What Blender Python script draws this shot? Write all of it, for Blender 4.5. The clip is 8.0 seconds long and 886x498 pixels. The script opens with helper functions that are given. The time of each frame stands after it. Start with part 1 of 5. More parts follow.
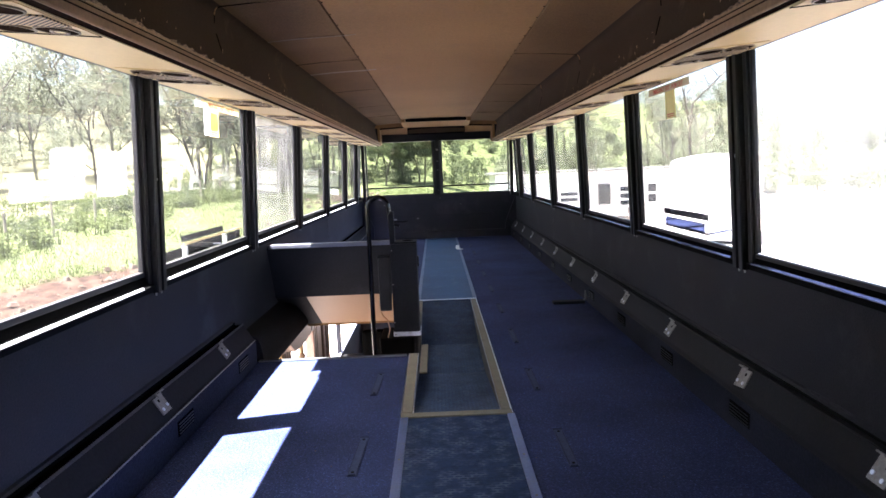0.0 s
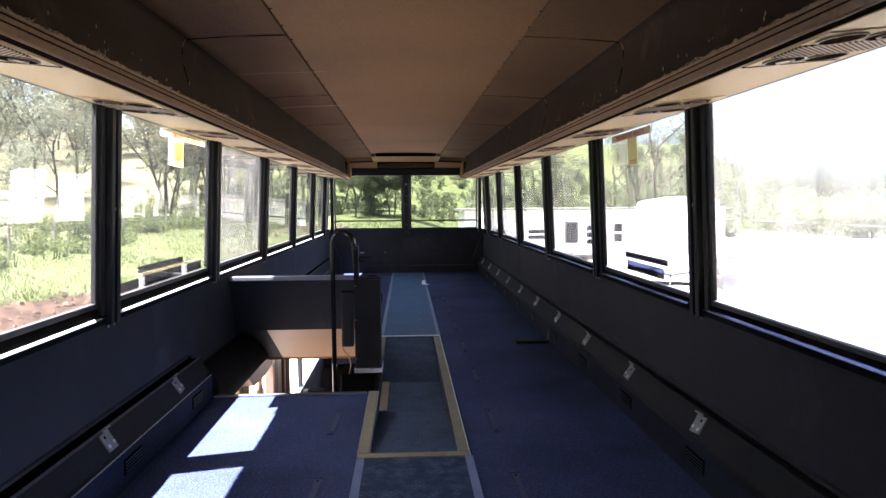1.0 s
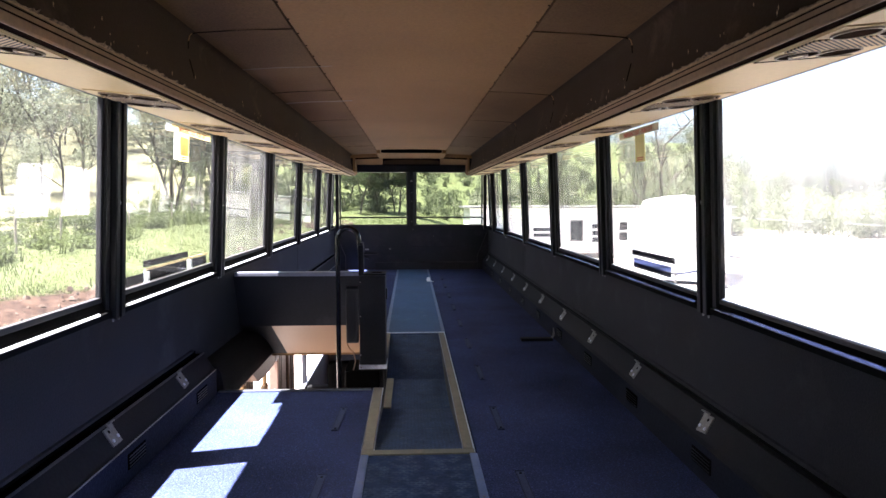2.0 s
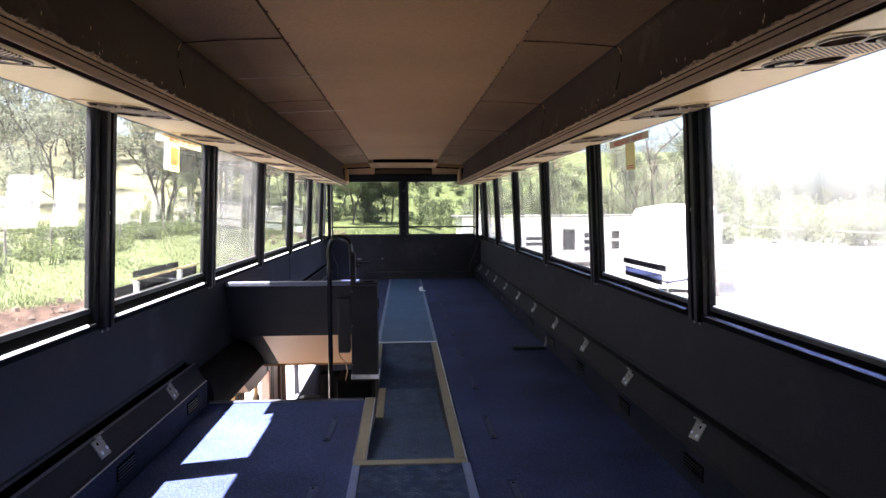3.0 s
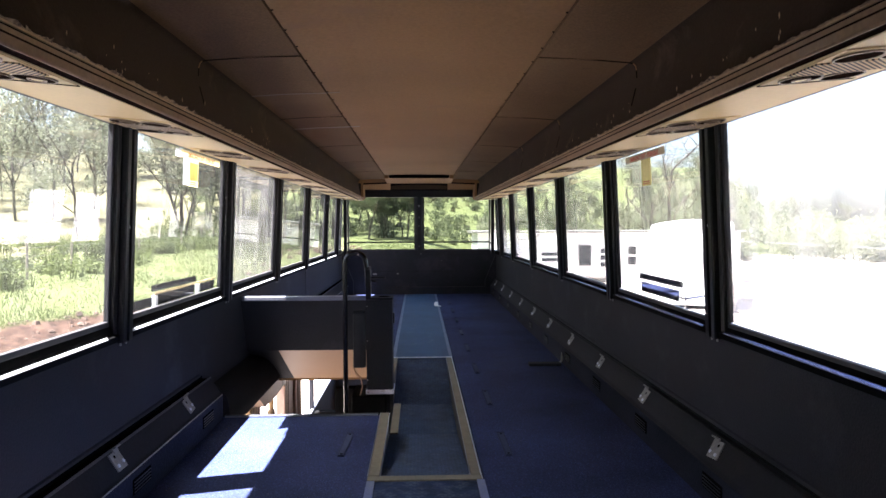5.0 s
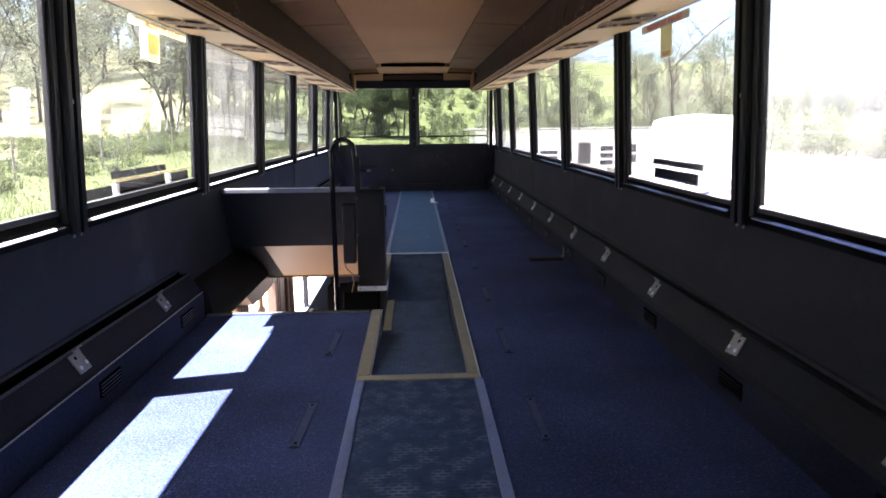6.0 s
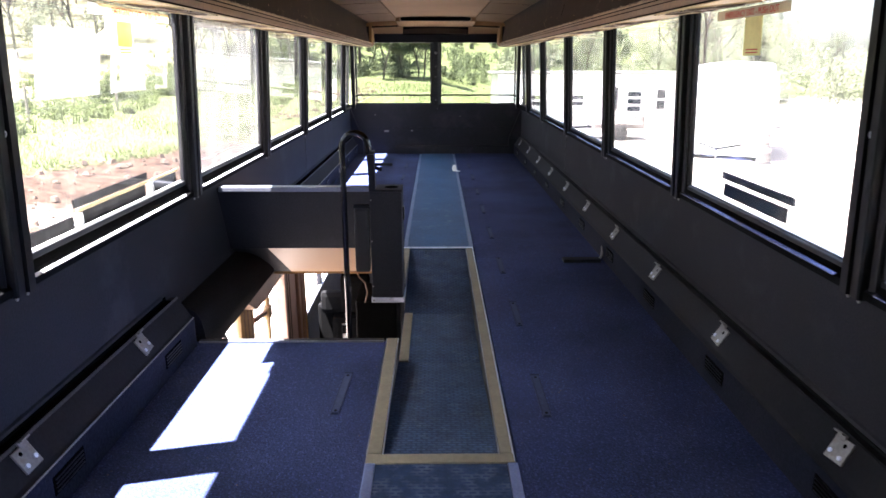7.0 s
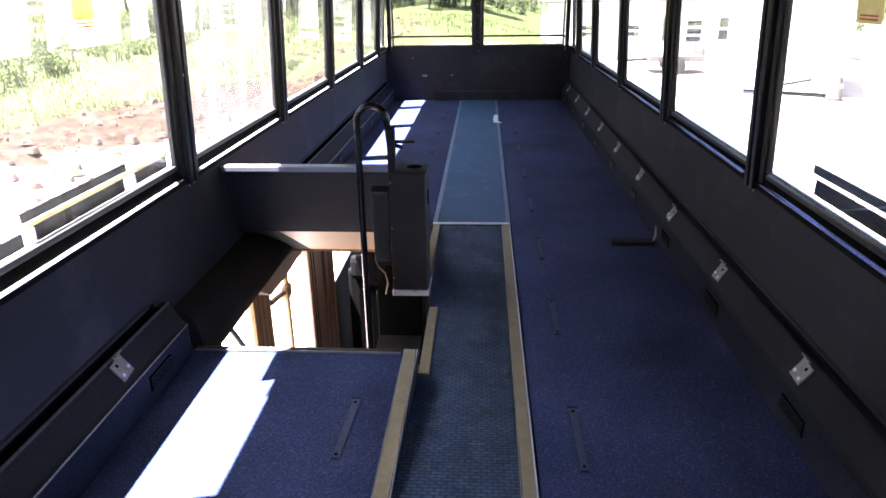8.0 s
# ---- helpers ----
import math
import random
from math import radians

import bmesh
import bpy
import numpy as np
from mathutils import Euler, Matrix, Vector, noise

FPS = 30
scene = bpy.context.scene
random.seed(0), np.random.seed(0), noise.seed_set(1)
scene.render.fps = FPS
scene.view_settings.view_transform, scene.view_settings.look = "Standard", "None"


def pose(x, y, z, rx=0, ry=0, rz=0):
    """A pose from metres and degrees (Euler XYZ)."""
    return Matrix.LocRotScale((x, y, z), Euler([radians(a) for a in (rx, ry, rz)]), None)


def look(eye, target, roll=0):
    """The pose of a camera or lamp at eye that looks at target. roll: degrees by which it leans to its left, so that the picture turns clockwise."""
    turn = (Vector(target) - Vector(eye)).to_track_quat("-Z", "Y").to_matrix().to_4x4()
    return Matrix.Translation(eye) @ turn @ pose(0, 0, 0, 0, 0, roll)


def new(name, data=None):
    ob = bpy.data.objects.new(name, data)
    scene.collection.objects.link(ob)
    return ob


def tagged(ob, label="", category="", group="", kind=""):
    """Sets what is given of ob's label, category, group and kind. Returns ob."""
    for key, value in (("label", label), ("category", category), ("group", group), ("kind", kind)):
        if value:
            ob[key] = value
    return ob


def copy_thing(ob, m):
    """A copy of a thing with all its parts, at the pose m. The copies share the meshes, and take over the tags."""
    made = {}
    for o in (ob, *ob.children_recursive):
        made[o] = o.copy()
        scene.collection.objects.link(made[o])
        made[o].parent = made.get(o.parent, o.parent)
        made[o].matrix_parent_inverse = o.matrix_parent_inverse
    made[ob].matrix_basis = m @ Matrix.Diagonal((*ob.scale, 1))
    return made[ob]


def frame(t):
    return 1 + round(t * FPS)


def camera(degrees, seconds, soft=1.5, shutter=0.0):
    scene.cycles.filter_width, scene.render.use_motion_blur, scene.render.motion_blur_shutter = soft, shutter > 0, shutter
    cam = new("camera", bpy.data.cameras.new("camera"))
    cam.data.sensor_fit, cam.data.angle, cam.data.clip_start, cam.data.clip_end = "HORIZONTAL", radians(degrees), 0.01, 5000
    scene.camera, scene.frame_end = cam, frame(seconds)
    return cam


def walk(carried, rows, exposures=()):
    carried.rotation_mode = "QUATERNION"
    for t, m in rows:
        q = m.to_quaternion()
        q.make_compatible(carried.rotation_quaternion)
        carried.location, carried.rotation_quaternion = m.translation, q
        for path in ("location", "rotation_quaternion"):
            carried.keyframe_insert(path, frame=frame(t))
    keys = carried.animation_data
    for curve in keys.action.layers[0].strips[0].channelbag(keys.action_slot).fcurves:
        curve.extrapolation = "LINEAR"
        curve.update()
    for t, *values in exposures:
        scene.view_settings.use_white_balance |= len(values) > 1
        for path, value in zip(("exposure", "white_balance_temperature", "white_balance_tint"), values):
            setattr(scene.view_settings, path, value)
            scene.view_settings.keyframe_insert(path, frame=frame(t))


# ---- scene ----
cam = camera(67.3, 8.0, shutter=0.25)
PATH = [
    (0, (-0.037, 0.354, 1.023), (-0.023, 2.34, 0.786), -2.3),
    (0.2, (-0.026, 0.361, 1.035), (0.018, 2.344, 0.78), -1.7),
    (0.5, (-0.012, 0.361, 1.044), (0.112, 2.347, 0.841), -1.4),
    (1, (-0.012, 0.355, 1.045), (0.099, 2.347, 0.906), -0.4),
    (1.5, (-0.018, 0.369, 1.043), (0.076, 2.361, 0.886), -0.1),
    (3, (-0.010, 0.372, 1.035), (0.109, 2.365, 0.917), -0.3),
    (3.5, (-0.010, 0.385, 1.037), (0.121, 2.375, 0.892), -1.0),
    (4, (-0.025, 0.378, 1.035), (0.100, 2.37, 0.919), 0.2),
    (4.2, (-0.018, 0.376, 1.047), (0.082, 2.373, 0.993), 0.6),
    (5.3, (-0.002, 0.365, 1.032), (0.068, 2.361, 0.932), -0.3),
    (5.5, (0.021, 0.394, 1.024), (0.143, 2.379, 0.815), 1.1),
    (5.7, (0.018, 0.46, 0.982), (0.15, 2.437, 0.714), 1.4),
    (6, (0.015, 0.654, 0.943), (0.092, 2.618, 0.576), -0.6),
    (6.3, (0.015, 0.786, 0.946), (0.013, 2.733, 0.492), -1.1),
    (6.5, (0.071, 0.908, 0.962), (0.062, 2.861, 0.525), -3.1),
    (6.7, (0.050, 1.032, 1.061), (0.171, 2.966, 0.566), 1.6),
    (7, (0.001, 1.202, 1.21), (0.021, 3.128, 0.668), 0.0),
    (7.1, (0.001, 1.243, 1.241), (0.008, 3.159, 0.666), -0.2),
    (7.5, (0.048, 1.407, 1.336), (0.125, 3.301, 0.697), 1.6),
    (7.7, (0.044, 1.505, 1.345), (-0.044, 3.388, 0.675), -1.7),
    (8, (0.082, 1.691, 1.339), (-0.036, 3.549, 0.609), -0.8),
]
BASE = 4.45             # stops
walk(cam, [(t, look(eye, target, roll)) for t, eye, target, roll in PATH],
     [(t, BASE + d, 5970, 19) for t, d in ((0.0, 0.2), (0.5, 0.0), (1.0, -0.12), (5.5, -0.15), (6.0, -0.12), (6.5, 0.48), (7.0, 0.44), (8.0, 0.46))])

# ---------------------------------------------------------------- light
SUN_WAY = Vector((0.337, 0.089, -1.0)).normalized()
world = bpy.data.worlds.new("sky")
scene.world = world
world.use_nodes = True
sky = world.node_tree.nodes.new("ShaderNodeTexSky")
sky.sky_type = "NISHITA"
sky.sun_disc = False
sky.dust_density = 4.0
sky.sun_elevation = math.asin(-SUN_WAY.z)
sky.sun_rotation = math.atan2(-SUN_WAY.x, -SUN_WAY.y)
world.node_tree.links.new(sky.outputs[0], world.node_tree.nodes["Background"].inputs[0])
world.node_tree.nodes["Background"].inputs[1].default_value = 0.058
sun = new("sun", bpy.data.lights.new("sun", "SUN"))
sun.data.energy = 5.0
sun.data.angle = radians(0.53)
sun.data.color = (1.0, 0.95, 0.88)
sun.rotation_euler = SUN_WAY.to_track_quat("-Z", "Y").to_euler()


# ---------------------------------------------------------------- materials
def material(name, base, rough=0.8, metal=0.0, vary=0.25, grain=60.0, patch=2.5, bump=0.15, spec=0.5, stain=None, stain_at=0.62, sheen=0.0):
    """A surface with fine grain, broad patches, relief and, where asked, stains of a second colour."""
    m = bpy.data.materials.new(name)
    m.use_nodes = True
    n, l = m.node_tree.nodes, m.node_tree.links
    p = n["Principled BSDF"]
    p.inputs["Roughness"].default_value = rough
    p.inputs["Metallic"].default_value = metal
    p.inputs["Specular IOR Level"].default_value = spec
    p.inputs["Sheen Weight"].default_value = sheen
    at = n.new("ShaderNodeTexCoord").outputs["Object"]
    fine, wide = n.new("ShaderNodeTexNoise"), n.new("ShaderNodeTexNoise")
    for tex, scale in ((fine, grain), (wide, patch)):
        tex.inputs["Scale"].default_value = scale
        tex.inputs["Detail"].default_value = 5
        l.new(at, tex.inputs["Vector"])
    both = n.new("ShaderNodeMath")
    both.operation = "MULTIPLY_ADD"
    l.new(fine.outputs["Fac"], both.inputs[0])
    both.inputs[1].default_value = 0.5
    half = n.new("ShaderNodeMath")
    half.operation = "MULTIPLY"
    l.new(wide.outputs["Fac"], half.inputs[0])
    half.inputs[1].default_value = 0.5
    l.new(half.outputs[0], both.inputs[2])
    ramp = n.new("ShaderNodeValToRGB")
    ramp.color_ramp.elements[0].position, ramp.color_ramp.elements[1].position = 0.3, 0.7
    ramp.color_ramp.elements[0].color = (*[c * (1 - vary) for c in base], 1)
    ramp.color_ramp.elements[1].color = (*[min(1, c * (1 + vary)) for c in base], 1)
    l.new(both.outputs[0], ramp.inputs[0])
    colour = ramp.outputs[0]
    if stain:
        spots = n.new("ShaderNodeTexNoise")
        spots.inputs["Scale"].default_value = patch * 2.3
        spots.inputs["Detail"].default_value = 8
        spots.inputs["Roughness"].default_value = 0.7
        l.new(at, spots.inputs["Vector"])
        cut = n.new("ShaderNodeMapRange")
        cut.inputs[1].default_value, cut.inputs[2].default_value = stain_at - 0.06, stain_at + 0.1
        l.new(spots.outputs["Fac"], cut.inputs[0])
        mix = n.new("ShaderNodeMix")
        mix.data_type = "RGBA"
        l.new(cut.outputs[0], mix.inputs[0])
        l.new(colour, mix.inputs[6])
        mix.inputs[7].default_value = (*stain, 1)
        colour = mix.outputs[2]
    l.new(colour, p.inputs["Base Color"])
    if bump:
        b = n.new("ShaderNodeBump")
        b.inputs["Strength"].default_value = bump
        b.inputs["Distance"].default_value = 0.004
        l.new(fine.outputs["Fac"], b.inputs["Height"])
        l.new(b.outputs[0], p.inputs["Normal"])
    return m


def glass(name, haze, tint=(0.66, 0.67, 0.65), dust=(0.8, 0.8, 0.78)):
    """Clear glass under a patchy film of dust."""
    m = bpy.data.materials.new(name)
    m.use_nodes = True
    n, l = m.node_tree.nodes, m.node_tree.links
    n.remove(n["Principled BSDF"])
    clear, film, mix = n.new("ShaderNodeMixShader"), n.new("ShaderNodeBsdfTranslucent"), n.new("ShaderNodeMixShader")
    see, gloss, edge_on = n.new("ShaderNodeBsdfRefraction"), n.new("ShaderNodeBsdfGlossy"), n.new("ShaderNodeFresnel")
    see.inputs["Color"].default_value = (*tint, 1)
    see.inputs["Roughness"].default_value = 0.0
    see.inputs["IOR"].default_value = 1.75
    gloss.inputs["Roughness"].default_value = 0.0
    edge_on.inputs["IOR"].default_value = 1.75
    l.new(edge_on.outputs[0], clear.inputs[0])
    l.new(see.outputs[0], clear.inputs[1])
    l.new(gloss.outputs[0], clear.inputs[2])
    film.inputs["Color"].default_value = (*dust, 1)
    at = n.new("ShaderNodeTexCoord").outputs["Object"]
    stretch = n.new("ShaderNodeMapping")
    stretch.inputs["Scale"].default_value = (1, 5, 1.2)
    l.new(at, stretch.inputs[0])
    tex = n.new("ShaderNodeTexNoise")
    tex.inputs["Scale"].default_value = 2.2
    tex.inputs["Detail"].default_value = 7
    l.new(stretch.outputs[0], tex.inputs["Vector"])
    reach = n.new("ShaderNodeMapRange")
    reach.inputs[1].default_value, reach.inputs[2].default_value = 0.3, 0.75
    reach.inputs[3].default_value, reach.inputs[4].default_value = haze * 0.4, haze * 1.8
    l.new(tex.outputs["Fac"], reach.inputs[0])
    l.new(reach.outputs[0], mix.inputs[0])
    l.new(clear.outputs[0], mix.inputs[1])
    l.new(film.outputs[0], mix.inputs[2])
    l.new(mix.outputs[0], n["Material Output"].inputs[0])
    return m


def leafy(name, base, vary=0.35):
    """Leaves and blades: each one a little different, with light passing through."""
    m = bpy.data.materials.new(name)
    m.use_nodes = True
    n, l = m.node_tree.nodes, m.node_tree.links
    p = n["Principled BSDF"]
    p.inputs["Roughness"].default_value = 0.75
    p.inputs["Specular IOR Level"].default_value = 0.15
    geo = n.new("ShaderNodeNewGeometry")
    ramp = n.new("ShaderNodeValToRGB")
    ramp.color_ramp.elements[0].color = (*[c * (1 - vary) for c in base], 1)
    ramp.color_ramp.elements[1].color = (*[c * (1 + vary) for c in base], 1)
    l.new(geo.outputs["Random Per Island"], ramp.inputs[0])
    l.new(ramp.outputs[0], p.inputs["Base Color"])
    thin = n.new("ShaderNodeBsdfTranslucent")
    l.new(ramp.outputs[0], thin.inputs["Color"])
    mix = n.new("ShaderNodeMixShader")
    mix.inputs[0].default_value = 0.5
    l.new(p.outputs[0], mix.inputs[1])
    l.new(thin.outputs[0], mix.inputs[2])
    l.new(mix.outputs[0], n["Material Output"].inputs[0])
    return m


CARPET = material("carpet", (0.0275, 0.0375, 0.098), 0.95, grain=130, patch=1.6, vary=0.7, bump=1.0, spec=0.12, stain=(0.040, 0.052, 0.102), stain_at=0.66)


def flecked(m, scale, low, high, share):
    """Loops of pile: small cells, most of them dull, some of them pale."""
    n, l = m.node_tree.nodes, m.node_tree.links
    base = n["Principled BSDF"].inputs["Base Color"]
    cells = n.new("ShaderNodeTexVoronoi")
    cells.inputs["Scale"].default_value = scale
    l.new(n.new("ShaderNodeTexCoord").outputs["Object"], cells.inputs["Vector"])
    ramp = n.new("ShaderNodeValToRGB")
    ramp.color_ramp.elements[0].color = (low, low, low, 1)
    ramp.color_ramp.elements[1].color = (high, high, high, 1)
    ramp.color_ramp.elements[0].position, ramp.color_ramp.elements[1].position = 0.15, 1.0
    middle = ramp.color_ramp.elements.new(1 - share)
    middle.color = (0.9, 0.9, 0.9, 1)
    bw = n.new("ShaderNodeSeparateColor")
    l.new(cells.outputs["Color"], bw.inputs[0])
    l.new(bw.outputs[0], ramp.inputs[0])
    mix = n.new("ShaderNodeMix")
    mix.data_type, mix.blend_type = "RGBA", "MULTIPLY"
    mix.inputs[0].default_value = 1.0
    mix.clamp_result = False
    l.new(base.links[0].from_socket, mix.inputs[6])
    l.new(ramp.outputs[0], mix.inputs[7])
    l.new(mix.outputs[2], base)


flecked(CARPET, 230, 0.72, 1.7, 0.2)
FABRIC = material("wall_lining", (0.0150, 0.0150, 0.0190), 0.85, grain=140, patch=1.2, vary=0.5, bump=0.4, spec=0.3, stain=(0.031, 0.031, 0.037), stain_at=0.60)
FACING = material("duct_face_lining", (0.0115, 0.013, 0.022), 0.95, grain=85, patch=1.6, vary=0.6, bump=0.6, spec=0.15)
DUCT = material("duct_paint", (0.0095, 0.0098, 0.0126), 0.75, grain=90, patch=2, vary=0.4, bump=0.1, spec=0.2, stain=(0.017, 0.016, 0.0155), stain_at=0.66)
# ceiling laminate in a darker copy, dimness of the sides painted in
SIDING = material("side_panel_shaded", (0.160, 0.098, 0.049), 0.85, grain=110, patch=1.4, vary=0.3, bump=0.12, spec=0.08, stain=(0.09, 0.055, 0.033), stain_at=0.66)
# darkest copy of the panel brown: the fascia's shade is in the colour
FASCIA = material("fascia_shaded", (0.042, 0.027, 0.017), 0.9, grain=110, patch=1.4, vary=0.25, bump=0.15, spec=0.08, stain=(0.09, 0.058, 0.036), stain_at=0.64)
# lighter than the ceiling laminate: window light on the underside is included
CREAM = material("cove_laminate", (0.52, 0.385, 0.180), 0.55, grain=70, patch=1.3, vary=0.1, bump=0.06, stain=(0.50, 0.36, 0.23), stain_at=0.63)
PALE_EDGE = material("pale_board_edge", (0.40, 0.265, 0.150), 0.8, grain=50, patch=7, vary=0.35, bump=0.4, stain=(0.22, 0.16, 0.11), stain_at=0.6)
VALANCE = material("padded_beam_vinyl", (0.0185, 0.0172, 0.0172), 0.95, grain=90, patch=2, vary=0.3, bump=0.1, spec=0.04)
SILL_BLACK = material("sill_rubber", (0.0045, 0.0045, 0.0045), 0.9, grain=80, patch=5, vary=0.3, bump=0.1, spec=0.06)
BEIGE = material("ceiling_laminate", (0.235, 0.136, 0.060), 0.75, grain=70, patch=1.1, vary=0.2, bump=0.06, spec=0.12, stain=(0.21, 0.125, 0.068), stain_at=0.64)
GROOVE = material("groove_brown", (0.020, 0.012, 0.008), 0.9, grain=70, patch=4, vary=0.4, bump=0.1, spec=0.0)
LIP = material("lip_laminate", (0.225, 0.130, 0.060), 0.65, grain=70, patch=3, vary=0.3, bump=0.1, stain=(0.22, 0.135, 0.072), stain_at=0.56)
TORN = material("torn_edge_board", (0.34, 0.24, 0.15), 0.95, grain=60, patch=14, vary=0.6, bump=0.8, stain=(0.07, 0.048, 0.032), stain_at=0.52)
TAN = material("stair_lining_laminate", (0.235, 0.136, 0.070), 0.5, grain=80, patch=2, vary=0.08, bump=0.05)
BLACK = material("black_paint", (0.006, 0.006, 0.0075), 0.45, spec=0.2, grain=50, patch=3, vary=0.4, bump=0.06, stain=(0.024, 0.022, 0.02), stain_at=0.68)
GLOSS_BLACK = material("gloss_black_tube", (0.006, 0.006, 0.007), 0.25, spec=0.5, grain=50, patch=3, vary=0.4, bump=0.04)
RUBBER = material("black_rubber", (0.012, 0.012, 0.013), 0.6, grain=80, patch=5, vary=0.3, bump=0.1)
ALLOY = material("aluminium_trim", (0.60, 0.63, 0.72), 0.38, metal=0.85, grain=120, patch=4, vary=0.18, bump=0.1, stain=(0.3, 0.3, 0.31), stain_at=0.62)
STRIP = material("anodised_floor_strip", (0.17, 0.22, 0.41), 0.42, metal=0.7, grain=120, patch=5, vary=0.25, bump=0.15, stain=(0.2, 0.23, 0.33), stain_at=0.6)
STRIP_DULL = material("dull_floor_strip", (0.085, 0.115, 0.205), 0.55, metal=0.3, grain=120, patch=5, vary=0.3, bump=0.15, stain=(0.15, 0.18, 0.27), stain_at=0.6)
CAP_BRIGHT = material("satin_capping", (0.70, 0.72, 0.76), 0.5, metal=0.2, grain=120, patch=6, vary=0.12, bump=0.1, stain=(0.35, 0.35, 0.36), stain_at=0.66)
CAP_DULL = material("dark_capping_metal", (0.20, 0.21, 0.25), 0.42, metal=0.7, grain=120, patch=4, vary=0.2, bump=0.1)
BEAD = material("light_catching_bead", (0.06, 0.06, 0.066), 0.6, grain=90, patch=5, vary=0.4, bump=0.1, spec=0.2)
# blue of the reflected sky is mixed into this metal's colour
SKY_TINTED = material("sky_tinted_metal", (0.17, 0.20, 0.42), 0.26, metal=0.85, grain=120, patch=4, vary=0.18, bump=0.1)
STEEL = material("galvanised_bracket", (0.235, 0.23, 0.222), 0.55, metal=0.6, grain=90, patch=12, vary=0.3, bump=0.15, stain=(0.2, 0.17, 0.13), stain_at=0.6)
YELLOW = material("worn_yellow_nosing", (0.148, 0.132, 0.092), 0.75, grain=60, patch=6, vary=0.22, bump=0.2, stain=(0.100, 0.086, 0.060), stain_at=0.62)
RAIL = material("dusty_rail_cover", (0.040, 0.049, 0.092), 0.9, grain=110, patch=5, vary=0.4, bump=0.3, spec=0.1)
# dark line colour for the shade at the raised rail's edges
RAIL_DARK = material("rail_edge_shade", (0.016, 0.021, 0.045), 0.9, vary=0.4, bump=0, spec=0.05)
WORN = material("aisle_rubber_worn", (0.015, 0.028, 0.066), 0.75, spec=0.1, grain=45, patch=11, vary=0.35, bump=0.35, stain=(0.032, 0.050, 0.092), stain_at=0.62)
LINO = material("aisle_lino_blue", (0.019, 0.050, 0.118), 0.58, spec=0.18, grain=40, patch=3, vary=0.3, bump=0.12, stain=(0.060, 0.100, 0.155), stain_at=0.62)
n, l = WORN.node_tree.nodes, WORN.node_tree.links
at = n.new("ShaderNodeTexCoord").outputs["Object"]
tread = n.new("ShaderNodeTexBrick")
tread.inputs["Scale"].default_value = 1.0
for key, value in (("Brick Width", 0.030), ("Row Height", 0.016), ("Mortar Size", 0.0045)):
    tread.inputs[key].default_value = value
l.new(at, tread.inputs["Vector"])
caked = n.new("ShaderNodeTexNoise")
caked.inputs["Scale"].default_value, caked.inputs["Detail"].default_value = 14, 8
l.new(at, caked.inputs["Vector"])
amount = n.new("ShaderNodeMapRange")
amount.inputs[1].default_value, amount.inputs[2].default_value = 0.46, 0.72
l.new(caked.outputs["Fac"], amount.inputs[0])
dust = n.new("ShaderNodeMath")
dust.operation = "MULTIPLY"
l.new(amount.outputs[0], dust.inputs[0])
l.new(tread.outputs["Fac"], dust.inputs[1])
dusty = n.new("ShaderNodeMix")
dusty.data_type = "RGBA"
l.new(dust.outputs[0], dusty.inputs[0])
l.new(n["Principled BSDF"].inputs["Base Color"].links[0].from_socket, dusty.inputs[6])
dusty.inputs[7].default_value = (0.080, 0.098, 0.140, 1)
l.new(dusty.outputs[2], n["Principled BSDF"].inputs["Base Color"])
press = n.new("ShaderNodeBump")
press.inputs["Strength"].default_value = 0.7
press.inputs["Distance"].default_value = 0.003
press.invert = True
l.new(tread.outputs["Fac"], press.inputs["Height"])
l.new(n["Bump"].outputs[0], press.inputs["Normal"])
l.new(press.outputs[0], n["Principled BSDF"].inputs["Normal"])
RIBBED = material("ramp_rubber_ribbed", (0.036, 0.058, 0.110), 0.7, spec=0.1, grain=70, patch=9, vary=0.6, bump=0.3, stain=(0.085, 0.108, 0.145), stain_at=0.60)
n, l = RIBBED.node_tree.nodes, RIBBED.node_tree.links
ribs = n.new("ShaderNodeTexBrick")
ribs.inputs["Scale"].default_value = 1.0
for key, value in (("Brick Width", 0.034), ("Row Height", 0.017), ("Mortar Size", 0.004)):
    ribs.inputs[key].default_value = value
l.new(n.new("ShaderNodeTexCoord").outputs["Object"], ribs.inputs["Vector"])
press = n.new("ShaderNodeBump")
press.inputs["Strength"].default_value, press.inputs["Distance"].default_value = 0.8, 0.004
press.invert = True
l.new(ribs.outputs["Fac"], press.inputs["Height"])
# grooves between the ribs are mixed darker
groove_tone = n.new("ShaderNodeMix")
groove_tone.data_type = "RGBA"
dim = n.new("ShaderNodeMath")
dim.operation = "MULTIPLY"
dim.inputs[1].default_value = 0.6
l.new(ribs.outputs["Fac"], dim.inputs[0])
l.new(dim.outputs[0], groove_tone.inputs[0])
l.new(n["Principled BSDF"].inputs["Base Color"].links[0].from_socket, groove_tone.inputs[6])
groove_tone.inputs[7].default_value = (0.010, 0.016, 0.034, 1)
l.new(groove_tone.outputs[2], n["Principled BSDF"].inputs["Base Color"])
l.new(n["Bump"].outputs[0], press.inputs["Normal"])
l.new(press.outputs[0], n["Principled BSDF"].inputs["Normal"])
BAR_PAINT = material("matt_black_bar", (0.0030, 0.0028, 0.0034), 0.9, vary=0.3, bump=0, spec=0.02)
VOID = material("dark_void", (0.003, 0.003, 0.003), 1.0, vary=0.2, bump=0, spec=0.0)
TAPE = material("masking_tape", (0.185, 0.125, 0.075), 0.6, vary=0.15, bump=0.1)
